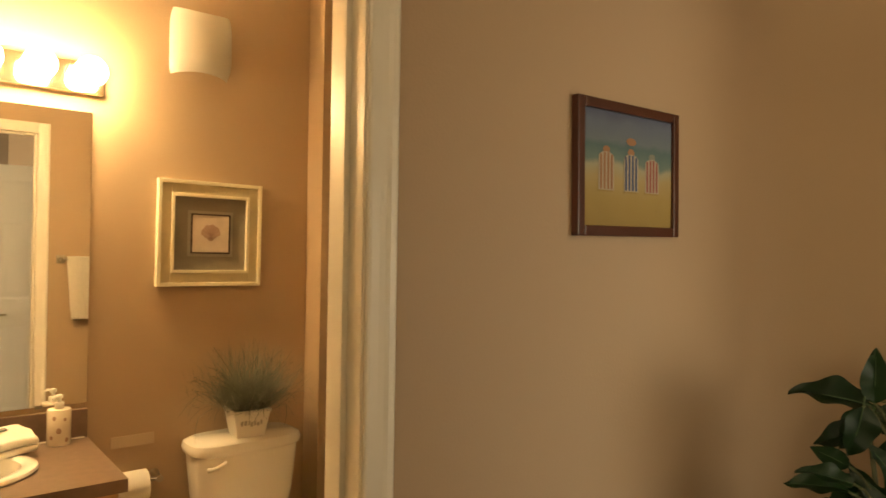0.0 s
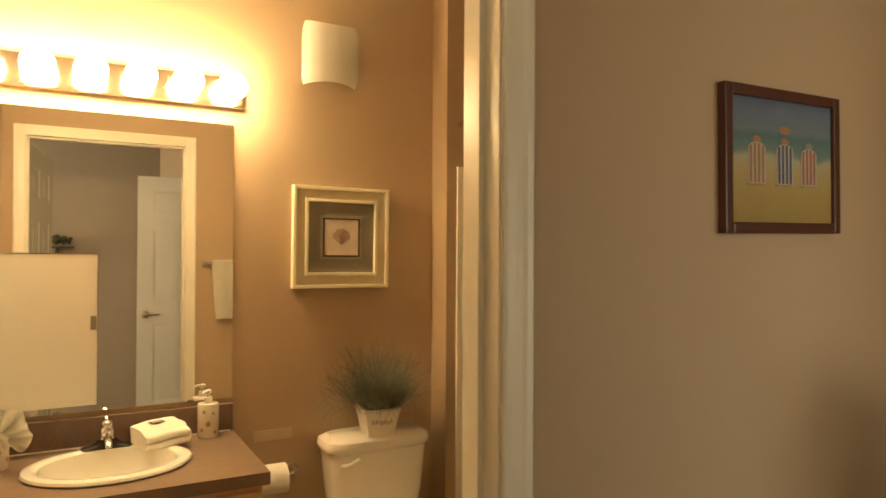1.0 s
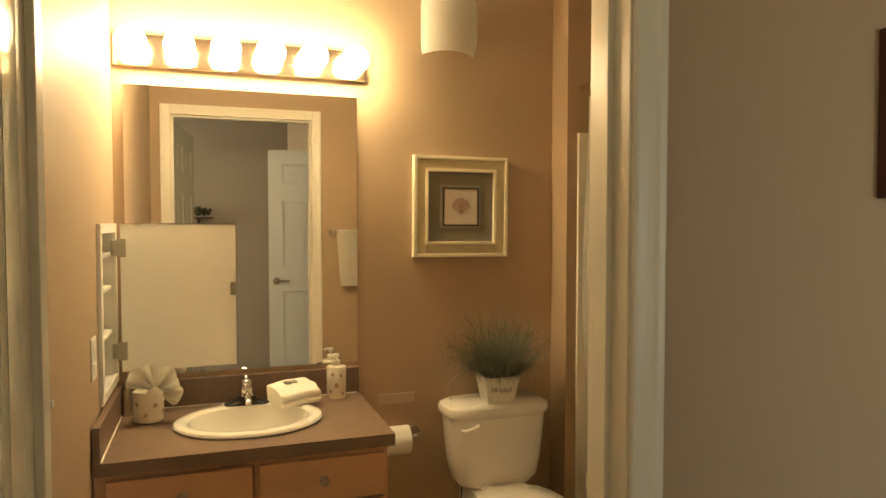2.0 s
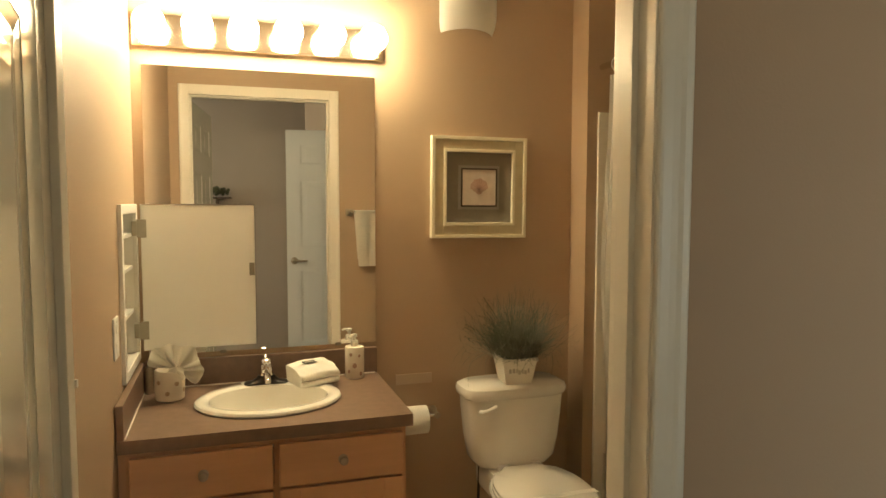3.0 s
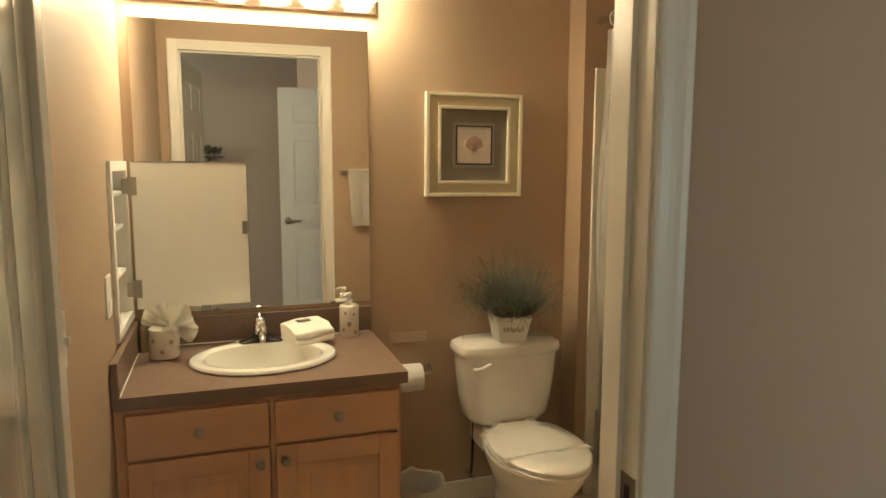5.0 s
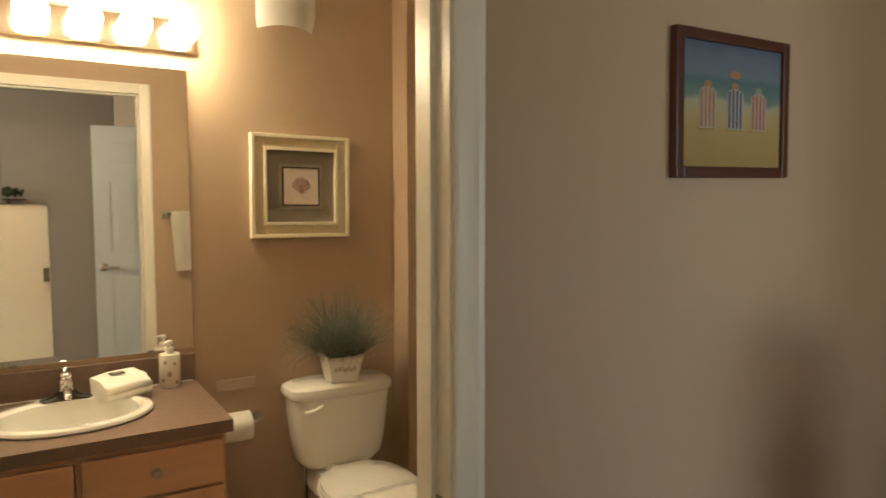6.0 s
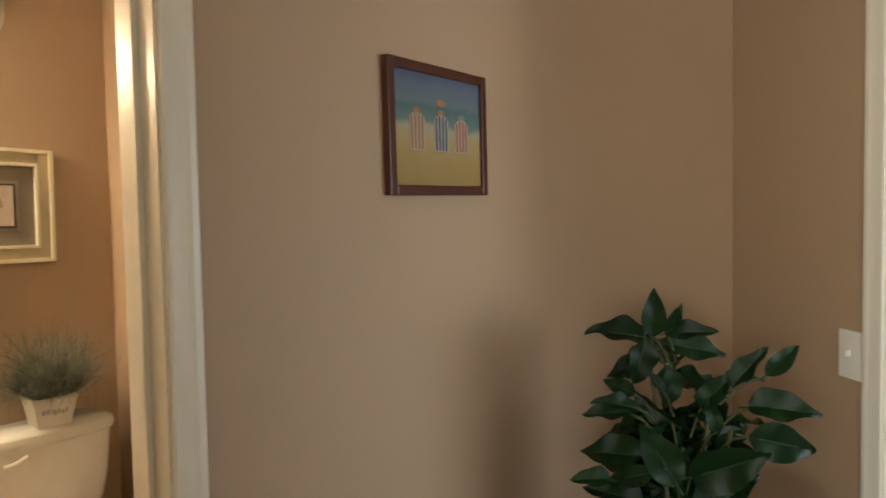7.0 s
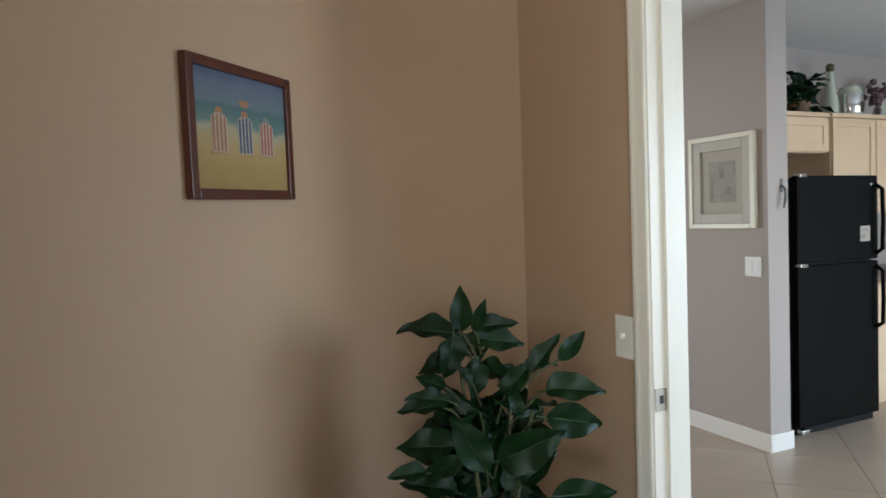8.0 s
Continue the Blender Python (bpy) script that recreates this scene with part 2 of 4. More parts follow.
structure("wall_east", turned(boxes((-.12, 0, 0, EX0 - .02, .12, LH), (EX1 + .02, 0, 0, 2.36, .12, LH), (EX0 - .02, 0, HEAD + .02, EX1 + .02, .12, LH)), EM), TAN, "tan painted angled wall with a doorway to the living area", "wall")
def shade_fillet(name, corner, d0, d1, r):
    """Added fillet that blurs the shading step: fills the angle between two wall faces leaving along d0 and d1."""
    c, d0, d1 = Vector(corner), Vector(d0).normalized(), Vector(d1).normalized()
    half = d0.angle(d1) / 2
    t = r / math.tan(half)
    centre = c + (d0 + d1).normalized() * (r / math.sin(half))
    a, b = c + d0 * t - centre, c + d1 * t - centre
    arc = []
    for k in range(13):
        v = a.lerp(b, k / 12)
        arc.append(tuple(centre + v.normalized() * r))
    pts = [tuple(c - (d0 + d1).normalized() * .01)] + arc
    ob = structure(name, slab(pts, BH, H), TAN, "fillet added to soften the shading in the tan wall's inside corner", "wall", True)
    return ob


BH = .085
# the wall corner itself is sharp; this curve only softens its change of tone
shade_fillet("corner_shade_fillet", (XE, 0), (-1, 0), (1, -1), .3)
structure("wall_corner", turned(boxes((0, 0, 0, .557, .12, LH)), DM), TAN, "short tan painted angled wall behind the plant", "wall")
HALL = ((-3.12, -2.12), (.872, -2.12), (2.556, -.436), (2.6, -.35), (2.2, .05), (2.2, .11), (-3.12, .11))
structure("wall_south", boxes((-3.0, -2.12, 0, -2.3, -2.0, H), (-.9, -2.12, 0, 1.0, -2.0, H), (-2.3, -2.12, 0, -.9, -2.0, .85), (-2.3, -2.12, 2.1, -.9, -2.0, H)), GREIGE, "plain greige wall of the bedroom", "wall")
structure("wall_west", boxes((-3.12, -2.12, 0, -3.0, -2.0, H), (-3.12, -.6, 0, -3.0, .11, H), (-3.12, -2.0, 0, -3.0, -.6, .85), (-3.12, -2.0, 2.1, -3.0, -.6, H)), GREIGE, "greige bedroom wall with a window", "wall")
structure("floor_bathroom", boxes((XW - .12, .11, -.05, 2.54, YV + .12, 0)), VINYL, "pale beige bathroom floor", "floor")
structure("floor_hall", slab(HALL, -.05, .008), CARPET, "beige carpeted bedroom floor", "floor")
structure("ceiling", slab(HALL, H, H + .1), CEIL, "white textured ceiling", "ceiling")
structure("ceiling_bathroom", boxes((XW - .12, .11, H, 2.54, YV + .12, H + .1)), CEIL, "white textured bathroom ceiling", "ceiling")

# living area: set at an angle to the hall
KA = radians(-45)
KM = Matrix.Translation((4.5, -1.34, 0)) @ Matrix.Rotation(KA, 4, "Z")
structure("floor_living", boxes((.75, -5.8, -.12, 9.5, 5.0, -.006)), GROUT, "beige tiled living area floor", "floor")
structure("ceiling_living", boxes((.75, -5.8, LH, 9.5, 5.0, LH + .1)), CEIL, "white textured ceiling", "ceiling")
structure("wall_living_west", boxes((2.42, YV + .12, 0, 2.54, 5.0, LH), (.63, -5.8, 0, .75, -2.12, LH)), GREIGE, "greige living area wall", "wall")
structure("wall_living_north", boxes((2.42, 5.0, 0, 3.6, 5.12, LH), (5.4, 5.0, 0, 9.5, 5.12, LH), (3.6, 5.0, 0, 5.4, 5.12, .85), (3.6, 5.0, 2.1, 5.4, 5.12, LH)), GREIGE, "greige living area wall", "wall")
structure("wall_living_east", boxes((9.5, -5.8, 0, 9.62, 5.12, LH)), GREIGE, "greige living area wall", "wall")
structure("wall_living_south", boxes((.63, -5.92, 0, 1.05, -5.8, LH), (5.15, -5.92, 0, 9.62, -5.8, LH), (1.05, -5.92, 2.2, 5.15, -5.8, LH)), GREIGE, "greige living area wall with glass door opening", "wall")


def kstructure(name, bm, material, label, category):
    bm.transform(KM)
    return structure(name, bm, material, label, category)


kstructure("wall_partition", boxes((0, 0, 0, .165, 2.6, LH)), GREIGE, "greige partition wall beside the refrigerator", "wall")
kstructure("wall_kitchen", boxes((.165, .86, 0, 4.6, .98, LH)), GREIGE, "greige kitchen wall behind the cabinets", "wall")


# ---- trim ----
def moulding(bm, x0, x1, y, s, z0, z1, inner):
    """One upright casing board on the wall face y, standing out by s; thicker towards its outer edge."""
    w = x1 - x0
    o = 1 if inner == "left" else -1
    a = x0 if inner == "left" else x1
    prof = ((0, 0), (0, .006), (.05, .0085), (.14, .0095), (.4, .0105), (.6, .012), (.74, .0145), (.92, .0145), (1, .012), (1, 0))
    loft(bm, [[(a + o * w * f, y + s * d, z) for f, d in prof] for z in (z0, z1)])


CW = .055
for face, s, nm in ((0.0, -1, "hall"), (.11, 1, "bath")):
    bm = bmesh.new()
    moulding(bm, OX1 + .004, OX1 + .004 + CW, face, s, 0, HEAD + CW, "left")
    left = OX0 - .004 - CW
    moulding(bm, left, OX0 - .004, face, s, 0, HEAD + CW, "right")
    for f0, f1, d in ((0, .1, .009), (.1, .72, .0115), (.72, 1.0, .0145)):
        lo, hi = sorted((face, face + s * d))
        box(bm, OX0 - .004, lo, HEAD + CW * f0, OX1 + .004, hi, HEAD + CW * f1)
    structure("trim_bathroom_door_" + nm, bm, TRIM, "white moulded door casing", "door casing")


def jambs(name, rows, label, m=Matrix()):
    """Lining of a doorway: two jambs and a head, each with its stop."""
    t = tagged(new(name), label, "door jamb", kind="structure")
    t.matrix_world = m
    for nm, r in zip(("jamb", "jamb", "head_jamb", "stop", "stop", "head_stop"), rows):
        part(nm, boxes(r, bevel=.0015), TRIM, t)


jambs("door_1", ((OX0 - .018, 0, 0, OX0, .11, HEAD), (OX1, 0, 0, OX1 + .018, .11, HEAD), (OX0 - .018, 0, HEAD, OX1 + .018, .11, HEAD + .018),
                 (OX0, .042, 0, OX0 + .011, .078, HEAD), (OX1 - .011, .042, 0, OX1, .078, HEAD), (OX0 + .011, .042, HEAD - .011, OX1 - .011, .078, HEAD)), "white painted lining of the bathroom doorway")
for face, s, nm in ((0.0, -1, "hall"), (.12, 1, "living")):
    bm = bmesh.new()
    moulding(bm, EX1 + .004, EX1 + .004 + CW, face, s, 0, HEAD + CW, "left")
    moulding(bm, EX0 - .004 - CW, EX0 - .004, face, s, 0, HEAD + CW, "right")
    for f0, f1, d in ((0, .1, .009), (.1, .72, .0115), (.72, 1.0, .0145)):
        lo, hi = sorted((face, face + s * d))
        box(bm, EX0 - .004, lo, HEAD + CW * f0, EX1 + .004, hi, HEAD + CW * f1)
    structure("trim_living_door_" + nm, turned(bm, EM), TRIM, "white moulded door casing", "door casing")
jambs("door_2", ((EX0 - .018, 0, 0, EX0, .12, HEAD), (EX1, 0, 0, EX1 + .018, .12, HEAD), (EX0 - .018, 0, HEAD, EX1 + .018, .12, HEAD + .018),
                 (EX0, .042, 0, EX0 + .011, .078, HEAD), (EX1 - .011, .042, 0, EX1, .078, HEAD), (EX0 + .011, .042, HEAD - .011, EX1 - .011, .078, HEAD)), "white painted lining of the living area doorway", EM)


def baseboard(name, bm, m=None):
    if m is not None:
        bm.transform(m)
    return structure(name, bm, TRIM, "white baseboard", "baseboard")


baseboard("baseboard_hall", boxes((OX1 + .066, -.013, 0, XE, 0, BH), (-3.0, -.013, 0, OX0 - .066, 0, BH), bevel=.003))
baseboard("baseboard_bathroom", boxes((.79, YV - .013, 0, 1.61, YV, BH), (1.597, 1.585, 0, 1.61, YV - .013, BH), (XW, .13, 0, XW + .013, 1.2, BH), bevel=.003))
baseboard("baseboard_living", boxes((-.013, -.013, 0, 0, 2.6, .105), (0, -.013, 0, .178, 0, .105), (.165, 0, 0, .178, .05, .105), bevel=.003), KM)
baseboard("baseboard_corner", boxes((0, -.013, 0, .54, 0, BH), bevel=.003), DM)
baseboard("baseboard_east", boxes((.014, -.013, 0, EX0 - .064, 0, BH), bevel=.003), EM)


# ---- bathroom: vanity ----
VX0, VX1, VF, CT = -0.082, 0.748, 1.175, 0.765
van = thing("vanity_cabinet", "maple vanity cabinet with two drawers and two panelled doors", "cabinet", pose(VX0, VF, 0))
VW, VD = VX1 - VX0, YV - VF - .002
part("body", boxes((0, .06, 0, VW, VD, .1), (0, .02, .1, .018, VD, CT - .038), (VW - .018, .02, .1, VW, VD, CT - .038), (.018, .02, .1, VW - .018, VD, .118),
                   (.018, VD - .01, .118, VW - .018, VD, CT - .038), bevel=.001), MAPLE, van)
part("face_frame", boxes((0, 0, .1, .036, .02, CT - .038), (VW - .03, 0, .1, VW, .02, CT - .038), (.425, 0, .1, .442, .02, CT - .038), (.036, 0, CT - .058, .425, .02, CT - .038),
                         (.442, 0, CT - .058, VW - .03, .02, CT - .038), (.036, 0, .56, .425, .02, .585), (.442, 0, .56, VW - .03, .02, .585), (.036, 0, .1, .425, .02, .13), (.442, 0, .1, VW - .03, .02, .13)), MAPLE, van)


def knob(parent, x, z, y=-.018):
    k = part("knob", lathe([(.006, 0), (.005, .008), (.009, .012), (.0135, .018), (.0125, .024), (.006, .027)], 16), NICKEL, parent, "round pewter knob", True)
    k.matrix_local = pose(x, y, z, 90)
    part("backplate", lathe([(.015, -.0005), (.015, .0015), (.012, .003)], 16), NICKEL, k, "", True)


for x0, x1 in ((.03, .421), (.439, VW - .012)):
    dr = part("drawer_front", boxes((x0, -.018, .578, x1, 0, .709), bevel=.004), MAPLE_H, van)
    knob(dr, (x0 + x1) / 2, .645)
    d = new("door")
    d.parent = van
    d["label"] = "maple door with a raised centre panel"
    z0, z1, s = .115, .568, .062
    for a in (x0, x1 - s):
        part("stile", boxes((a, -.018, z0, a + s, 0, z1), bevel=.003), MAPLE, d)
    for a in (z0, z1 - s):
        part("rail", boxes((x0 + s, -.0178, a, x1 - s, 0, a + s), bevel=.002), MAPLE_H, d)
    a0, a1, b0, b1 = x0 + s, x1 - s, z0 + s, z1 - s
    bm = bmesh.new()
    loft(bm, [[(a0, -.002, b0), (a1, -.002, b0), (a1, -.002, b1), (a0, -.002, b1)], [(a0, -.008, b0), (a1, -.008, b0), (a1, -.008, b1), (a0, -.008, b1)],
              [(a0 + .034, -.015, b0 + .034), (a1 - .034, -.015, b0 + .034), (a1 - .034, -.015, b1 - .034), (a0 + .034, -.015, b1 - .034)]])
    part("panel", bm, MAPLE, d)
    knob(d, (x1 - .028) if x0 < .1 else (x0 + .028), .523)

# worktop with an oval cut-out, splashes
SX, SY = .346, 1.436
wt = thing("vanity_worktop", "brown speckled laminate worktop with back and side splash", "worktop")
bm = bmesh.new()
N = 40
outer = []
TX0, TX1, TY0, TY1 = -.082, .768, 1.155, YV - .002
for i in range(N):
    a = 2 * math.pi * i / N
    c, s = math.cos(a), math.sin(a)
    k = min((TX1 - SX if c > 0 else SX - TX0) / max(abs(c), 1e-6), (TY1 - SY if s > 0 else SY - TY0) / max(abs(s), 1e-6))
    outer.append((SX + k * c, SY + k * s))
for cx, cy in ((TX0, TY0), (TX1, TY0), (TX0, TY1), (TX1, TY1)):
    j = min(range(N), key=lambda q: (outer[q][0] - cx) ** 2 + (outer[q][1] - cy) ** 2)
    outer[j] = (cx, cy)
hole = [(p[0], p[1]) for p in oval(SX, SY, .205, .16, 0, N)]
rings = [[(x, y, CT) for x, y in hole], [(x, y, CT) for x, y in outer], [(x, y, CT - .038) for x, y in outer], [(x, y, CT - .038) for x, y in hole], [(x, y, CT) for x, y in hole]]
loft(bm, rings, False, False)
bmesh.ops.remove_doubles(bm, verts=bm.verts, dist=1e-5)
part("top", bm, LAMINATE, wt)
part("back_splash", boxes((TX0 + .02, YV - .022, CT, TX1, YV - .002, CT + .1), bevel=.003), LAMINATE, wt)
part("side_splash", boxes((TX0, TY0, CT, TX0 + .02, YV - .022, CT + .1), bevel=.003), LAMINATE, wt)
part("caulk_line", tube([(TX0 + .021, TY0 + .01, CT + .002), (TX0 + .021, YV - .024, CT + .002), (TX1 - .01, YV - .023, CT + .002)], .003, 6), TRIM, wt, "pale bead of sealant")

# basin
bs = thing("wash_basin", "white oval drop-in wash basin", "sink")
bm = bmesh.new()
prof = [(.205, .160, CT + .001), (.234, .19, CT + .001), (.239, .195, CT + .007), (.235, .191, CT + .014), (.224, .18, CT + .018), (.202, .158, CT + .017), (.193, .149, CT + .011),
        (.188, .144, CT - .01), (.18, .136, CT - .06), (.152, .112, CT - .11), (.09, .07, CT - .14), (.025, .025, CT - .147)]
loft(bm, [oval(SX, SY, a, b, z) for a, b, z in prof], False, True)
part("bowl", bm, CERAMIC, bs, "", True)
part("drain", lathe([(.022, CT - .1475), (.022, CT - .1435), (.015, CT - .1445)], 20, SX, SY), CHROME, bs, "chrome drain ring", True)
part("deck", boxes((SX - .09, SY + .145, CT + .008, SX + .09, SY + .2, CT + .018), bevel=.005), CERAMIC, bs)

# faucet
fc = thing("faucet", "chrome single-lever basin faucet on a dark base plate", "faucet", pose(.345, 1.605, CT + .016) @ Matrix.Diagonal((1, 1, .76, 1)))
bm = bmesh.new()
loft(bm, [oval(0, 0, .076, .027, 0, 32, 5), oval(0, 0, .077, .028, .005, 32, 5), oval(0, 0, .07, .027, .009, 32, 4), oval(0, 0, .05, .027, .014, 32, 2.4), oval(0, 0, .036, .026, .026, 32), oval(0, 0, .028, .025, .04, 32)])
part("base_plate", bm, DARKMETAL, fc, "dark glossy base plate", True)
part("body", lathe([(.026, .034), (.0235, .045), (.021, .058), (.0225, .062), (.0225, .074), (.019, .084), (.014, .092), (.012, .1), (.005, .103)], 22), CHROME, fc, "", True)
part("spout", tube([(0, -.005, .042), (0, -.04, .052), (0, -.075, .05), (0, -.098, .04), (0, -.103, .03)], [.014, .013, .012, .011, .01], 12), CHROME, fc, "", True)
part("cap", lathe([(.0165, .09), (.0185, .095), (.018, .105), (.014, .113), (.005, .117)], 22), CHROME, fc, "polished rounded cap", True)
part("lever", tube([(0, .008, .1), (0, .024, .106), (0, .036, .114), (0, .042, .12)], [.007, .006, .006, .007], 10), CHROME, fc, "", True)

# mirror
mr = thing("wall_mirror", "frameless rectangular wall mirror above the vanity", "mirror")
part("glass", boxes((-.05, YV - .006, .884, .767, YV - .001, 1.9)), MIRROR, mr)
for x in (.2, .62):
    part("clip", boxes((x - .011, YV - .009, .878, x + .011, YV - .0005, .89), bevel=.002), GALV, mr, "clear plastic mirror clip")

# vanity light bar with globes
lb = thing("vanity_light_bar", "warm chrome strip light with six lit globe bulbs", "wall lamp")
part("strip", boxes((-.075, YV - .03, 1.958, .802, YV - .001, 2.072), bevel=.006), LIGHTBAR, lb)
for i in range(6):
    x = -.012 + i * .151
    sk = part("socket", lathe([(.024, .0), (.022, .02), (.014, .026)], 18), CHROME, lb, "", True)
    sk.matrix_local = pose(x, YV - .03, 2.022, 90)
    bb = part("bulb", lathe([(.012, .02), (.018, .03), (.038, .044), (.049, .068), (.05, .084), (.043, .106), (.028, .12), (.01, .127)], 24), BULB, sk, "frosted glowing globe bulb", True)

# medicine cabinet in the side wall, its door swung open across the mirror
mc = thing("medicine_cabinet", "white recessed medicine cabinet standing open, empty shelves", "cabinet")
part("case", boxes((XW - .1, CY0, CZ0, XW - .095, CY1, CZ1), (XW - .095, CY0 + .002, CZ0, XW, CY0 + .006, CZ1), (XW - .095, CY1 - .006, CZ0, XW, CY1 - .002, CZ1),
                   (XW - .095, CY0 + .006, CZ0 + .002, XW, CY1 - .006, CZ0 + .006), (XW - .095, CY0 + .006, CZ1 - .006, XW, CY1 - .006, CZ1 - .002)), PLASTIC, mc)
part("face_flange", boxes((XW, CY0 - .022, CZ0 - .02, XW + .012, CY0 + .008, CZ1 + .02), (XW, CY1 - .008, CZ0 - .02, XW + .012, CY1 + .02, CZ1 + .02),
                          (XW, CY0 + .008, CZ0 - .02, XW + .012, CY1 - .008, CZ0 + .01), (XW, CY0 + .008, CZ1 - .01, XW + .012, CY1 - .008, CZ1 + .02), bevel=.002), PLASTIC, mc)
for z in (1.05, 1.2, 1.31):
    part("shelf", boxes((XW - .094, CY0 + .008, z, XW - .004, CY1 - .008, z + .012), bevel=.002), PLASTIC, mc)
md = part("door", boxes((0, 0, 0, .373, .014, .5), bevel=.002), ENAMEL, mc, "cream painted back of the mirrored door")
md.matrix_local = pose(XW + .027, CY1 - .03, .916, 0, 0, 1.5)
part("edge_strip", boxes((.373, -.001, 0, .377, .016, .5), (0, -.001, .5, .377, .016, .504)), CHROME, md, "thin metal edge")
part("catch", boxes((.353, -.01, .25, .37, 0, .295), bevel=.001), GALV, md, "small magnetic catch plate")
for z in (.04, .39):
    part("hinge", boxes((-.012, -.003, z, .018, .0, z + .062), (-.028, -.003, z + .006, -.012, .004, z + .056), bevel=.001), HINGE, md, "zinc hinge plate")

# switch and outlet plates on the side wall


def plate(name, label, category, m, w=.075, h=.118, kind_="outlet"):
    t = thing(name, label, category, m)
    part("cover", boxes((-w / 2, -.006, -h / 2, w / 2, 0, h / 2), bevel=.0025), PLASTIC, t)
    if kind_ == "outlet":
        for z in (-.027, .027):
            part("socket", boxes((-.017, -.008, z - .014, .017, -.004, z + .014), bevel=.003), PLASTIC, t)
    elif kind_ == "toggle":
        for x in ((0,) if w < .1 else (-.023, .023)):
            part("toggle", boxes((x - .004, -.02, -.004, x + .004, -.004, .012), bevel=.0015), PLASTIC, t)
    else:
        for x in ((0,) if w < .1 else (-.023, .023)):
            part("rocker", boxes((x - .016, -.009, -.033, x + .016, -.004, .033), bevel=.002), PLASTIC, t)
    for z in (-h / 2 + .012, h / 2 - .012):
        s = part("screw", lathe([(.0032, 0), (.0032, .001), (.002, .0016)], 10), PLASTIC, t)
        s.matrix_local = pose(0, -.006, z, 90)
    return t


plate("outlet_plate", "white outlet plate below the medicine cabinet", "outlet", pose(XW, 1.215, 1.045, 0, 0, 90))
plate("switch_plate", "white toggle switch plate near the bathroom door", "light switch", pose(XW, .62, 1.065, 0, 0, 90), kind_="toggle")
plate("switch_plate", "white double switch plate above the floor plant", "light switch", EM @ pose(.512, 0, 1.07), w=.072, kind_="toggle")

# ---- bathroom: things on the worktop ----
MOTIF = mat("faded_shell_print", (.5, .38, .26), .6, vary=.4, scale=90)
cup = thing("tumbler", "cream ceramic tumbler printed with shells", "tumbler", pose(.028, 1.555, CT))
part("cup", lathe([(.043, 0), (.047, .004), (.049, .045), (.0485, .1), (.045, .102), (.043, .098), (.042, .02)], 28), BISQUE, cup, "", True)
for a, z in ((-60, .06), (-95, .03), (-130, .066), (-25, .035)):
    sm = part("shell_motif", lathe([(.0008, 0), (.008, .0006), (.005, .0016), (.0008, .002)], 9), MOTIF, cup)
    sm.matrix_local = Matrix.Rotation(radians(a), 4, "Z") @ pose(.0492, 0, z, 0, 90, 0)
fan = thing("folded_washcloth", "cream washcloth folded into a fan in the tumbler", "washcloth", pose(.052, 1.53, CT + .105, 0, 4, 0))


def fan_cloth(a0, a1, radius, pleats, lift):
    """A soft rounded lobe of cloth between two angles from upright, with pleats running to the knot."""
    bm = bmesh.new()
    rows = []
    for j in range(11):
        f = j / 10
        row = []
        for i in range(45):
            g = i / 44
            a = radians(a0 + (a1 - a0) * g)
            edge = math.sin(math.pi * min(1, max(0, g))) ** .3
            r = .005 + radius * f * (.74 + .26 * edge) * (1 + .03 * math.cos(2 * math.pi * pleats * g))
            depth = .017 * math.cos(2 * math.pi * pleats * g) * f ** .8 - lift * f * f - .012 * math.sin(math.pi * f)
            row.append(bm.verts.new((math.sin(a) * r, depth, math.cos(a) * r)))
        rows.append(row)
    for a, b in zip(rows, rows[1:]):
        for i in range(44):
            bm.faces.new((a[i], a[i + 1], b[i + 1], b[i]))
    bmesh.ops.solidify(bm, geom=bm.faces[:], thickness=.006)
    return bm


part("fold", fan_cloth(-84, -12, .094, 2, .02), TOWEL, fan, "", True)
part("fold", fan_cloth(-14, 56, .09, 1.5, .045), TOWEL, fan, "", True)
part("fold", fan_cloth(52, 132, .08, 2, .02), TOWEL, fan, "", True)
part("band", tube([(-.02, .004, -.03), (-.012, -.008, -.008), (.002, -.014, .004), (.014, -.008, -.006), (.02, .004, -.03)], [.012, .013, .012, .013, .012], 10), TOWEL, fan, "", True)
bar = thing("soap_dish", "small dark soap container behind the tumbler", "soap dish", pose(-.045, 1.64, CT))
part("dish", lathe([(.014, 0), (.016, .004), (.016, .09), (.013, .095)], 18), NICKEL, bar, "", True)

tw = thing("folded_towel", "cream hand towel folded flat with a paper band", "towel", pose(.506, 1.578, CT + .017, 0, 0, 20) @ Matrix.Diagonal((1, .92, 1, 1)))


def towel_section(x, s):
    """Cross-section of the folded stack: rounded folds at the front, a slit between the two layers."""
    pts = []
    for y0, z0, z1, d in ((-.08, 0, .021, 1), (-.077, .022, .046, 1)):
        for k in range(9):
            a = -math.pi / 2 + math.pi * k / 8
            pts.append((y0 + .011 - .011 * math.cos(a) * d, (z0 + z1) / 2 + (z1 - z0) / 2 * math.sin(a)))
        if z0 == 0:
            pts.append((y0 + .02, z1 + .0005))
    for k in range(1, 10):
        f = k / 9
        pts.append((-.06 + .125 * f, .046 + .018 * math.sin(f * 1.7) + .0015 * math.sin(x * 60 + f * 9)))
    pts += [(.073, .056), (.076, .03), (.073, .004), (.066, 0)]
    return [(x + .003 * math.sin(z * 150 + y * 30), y * s + .004 * math.sin(x * 35), z * (.9 + .1 * s) * (1 + .06 * math.sin(x * 24 + 1))) for y, z in pts]


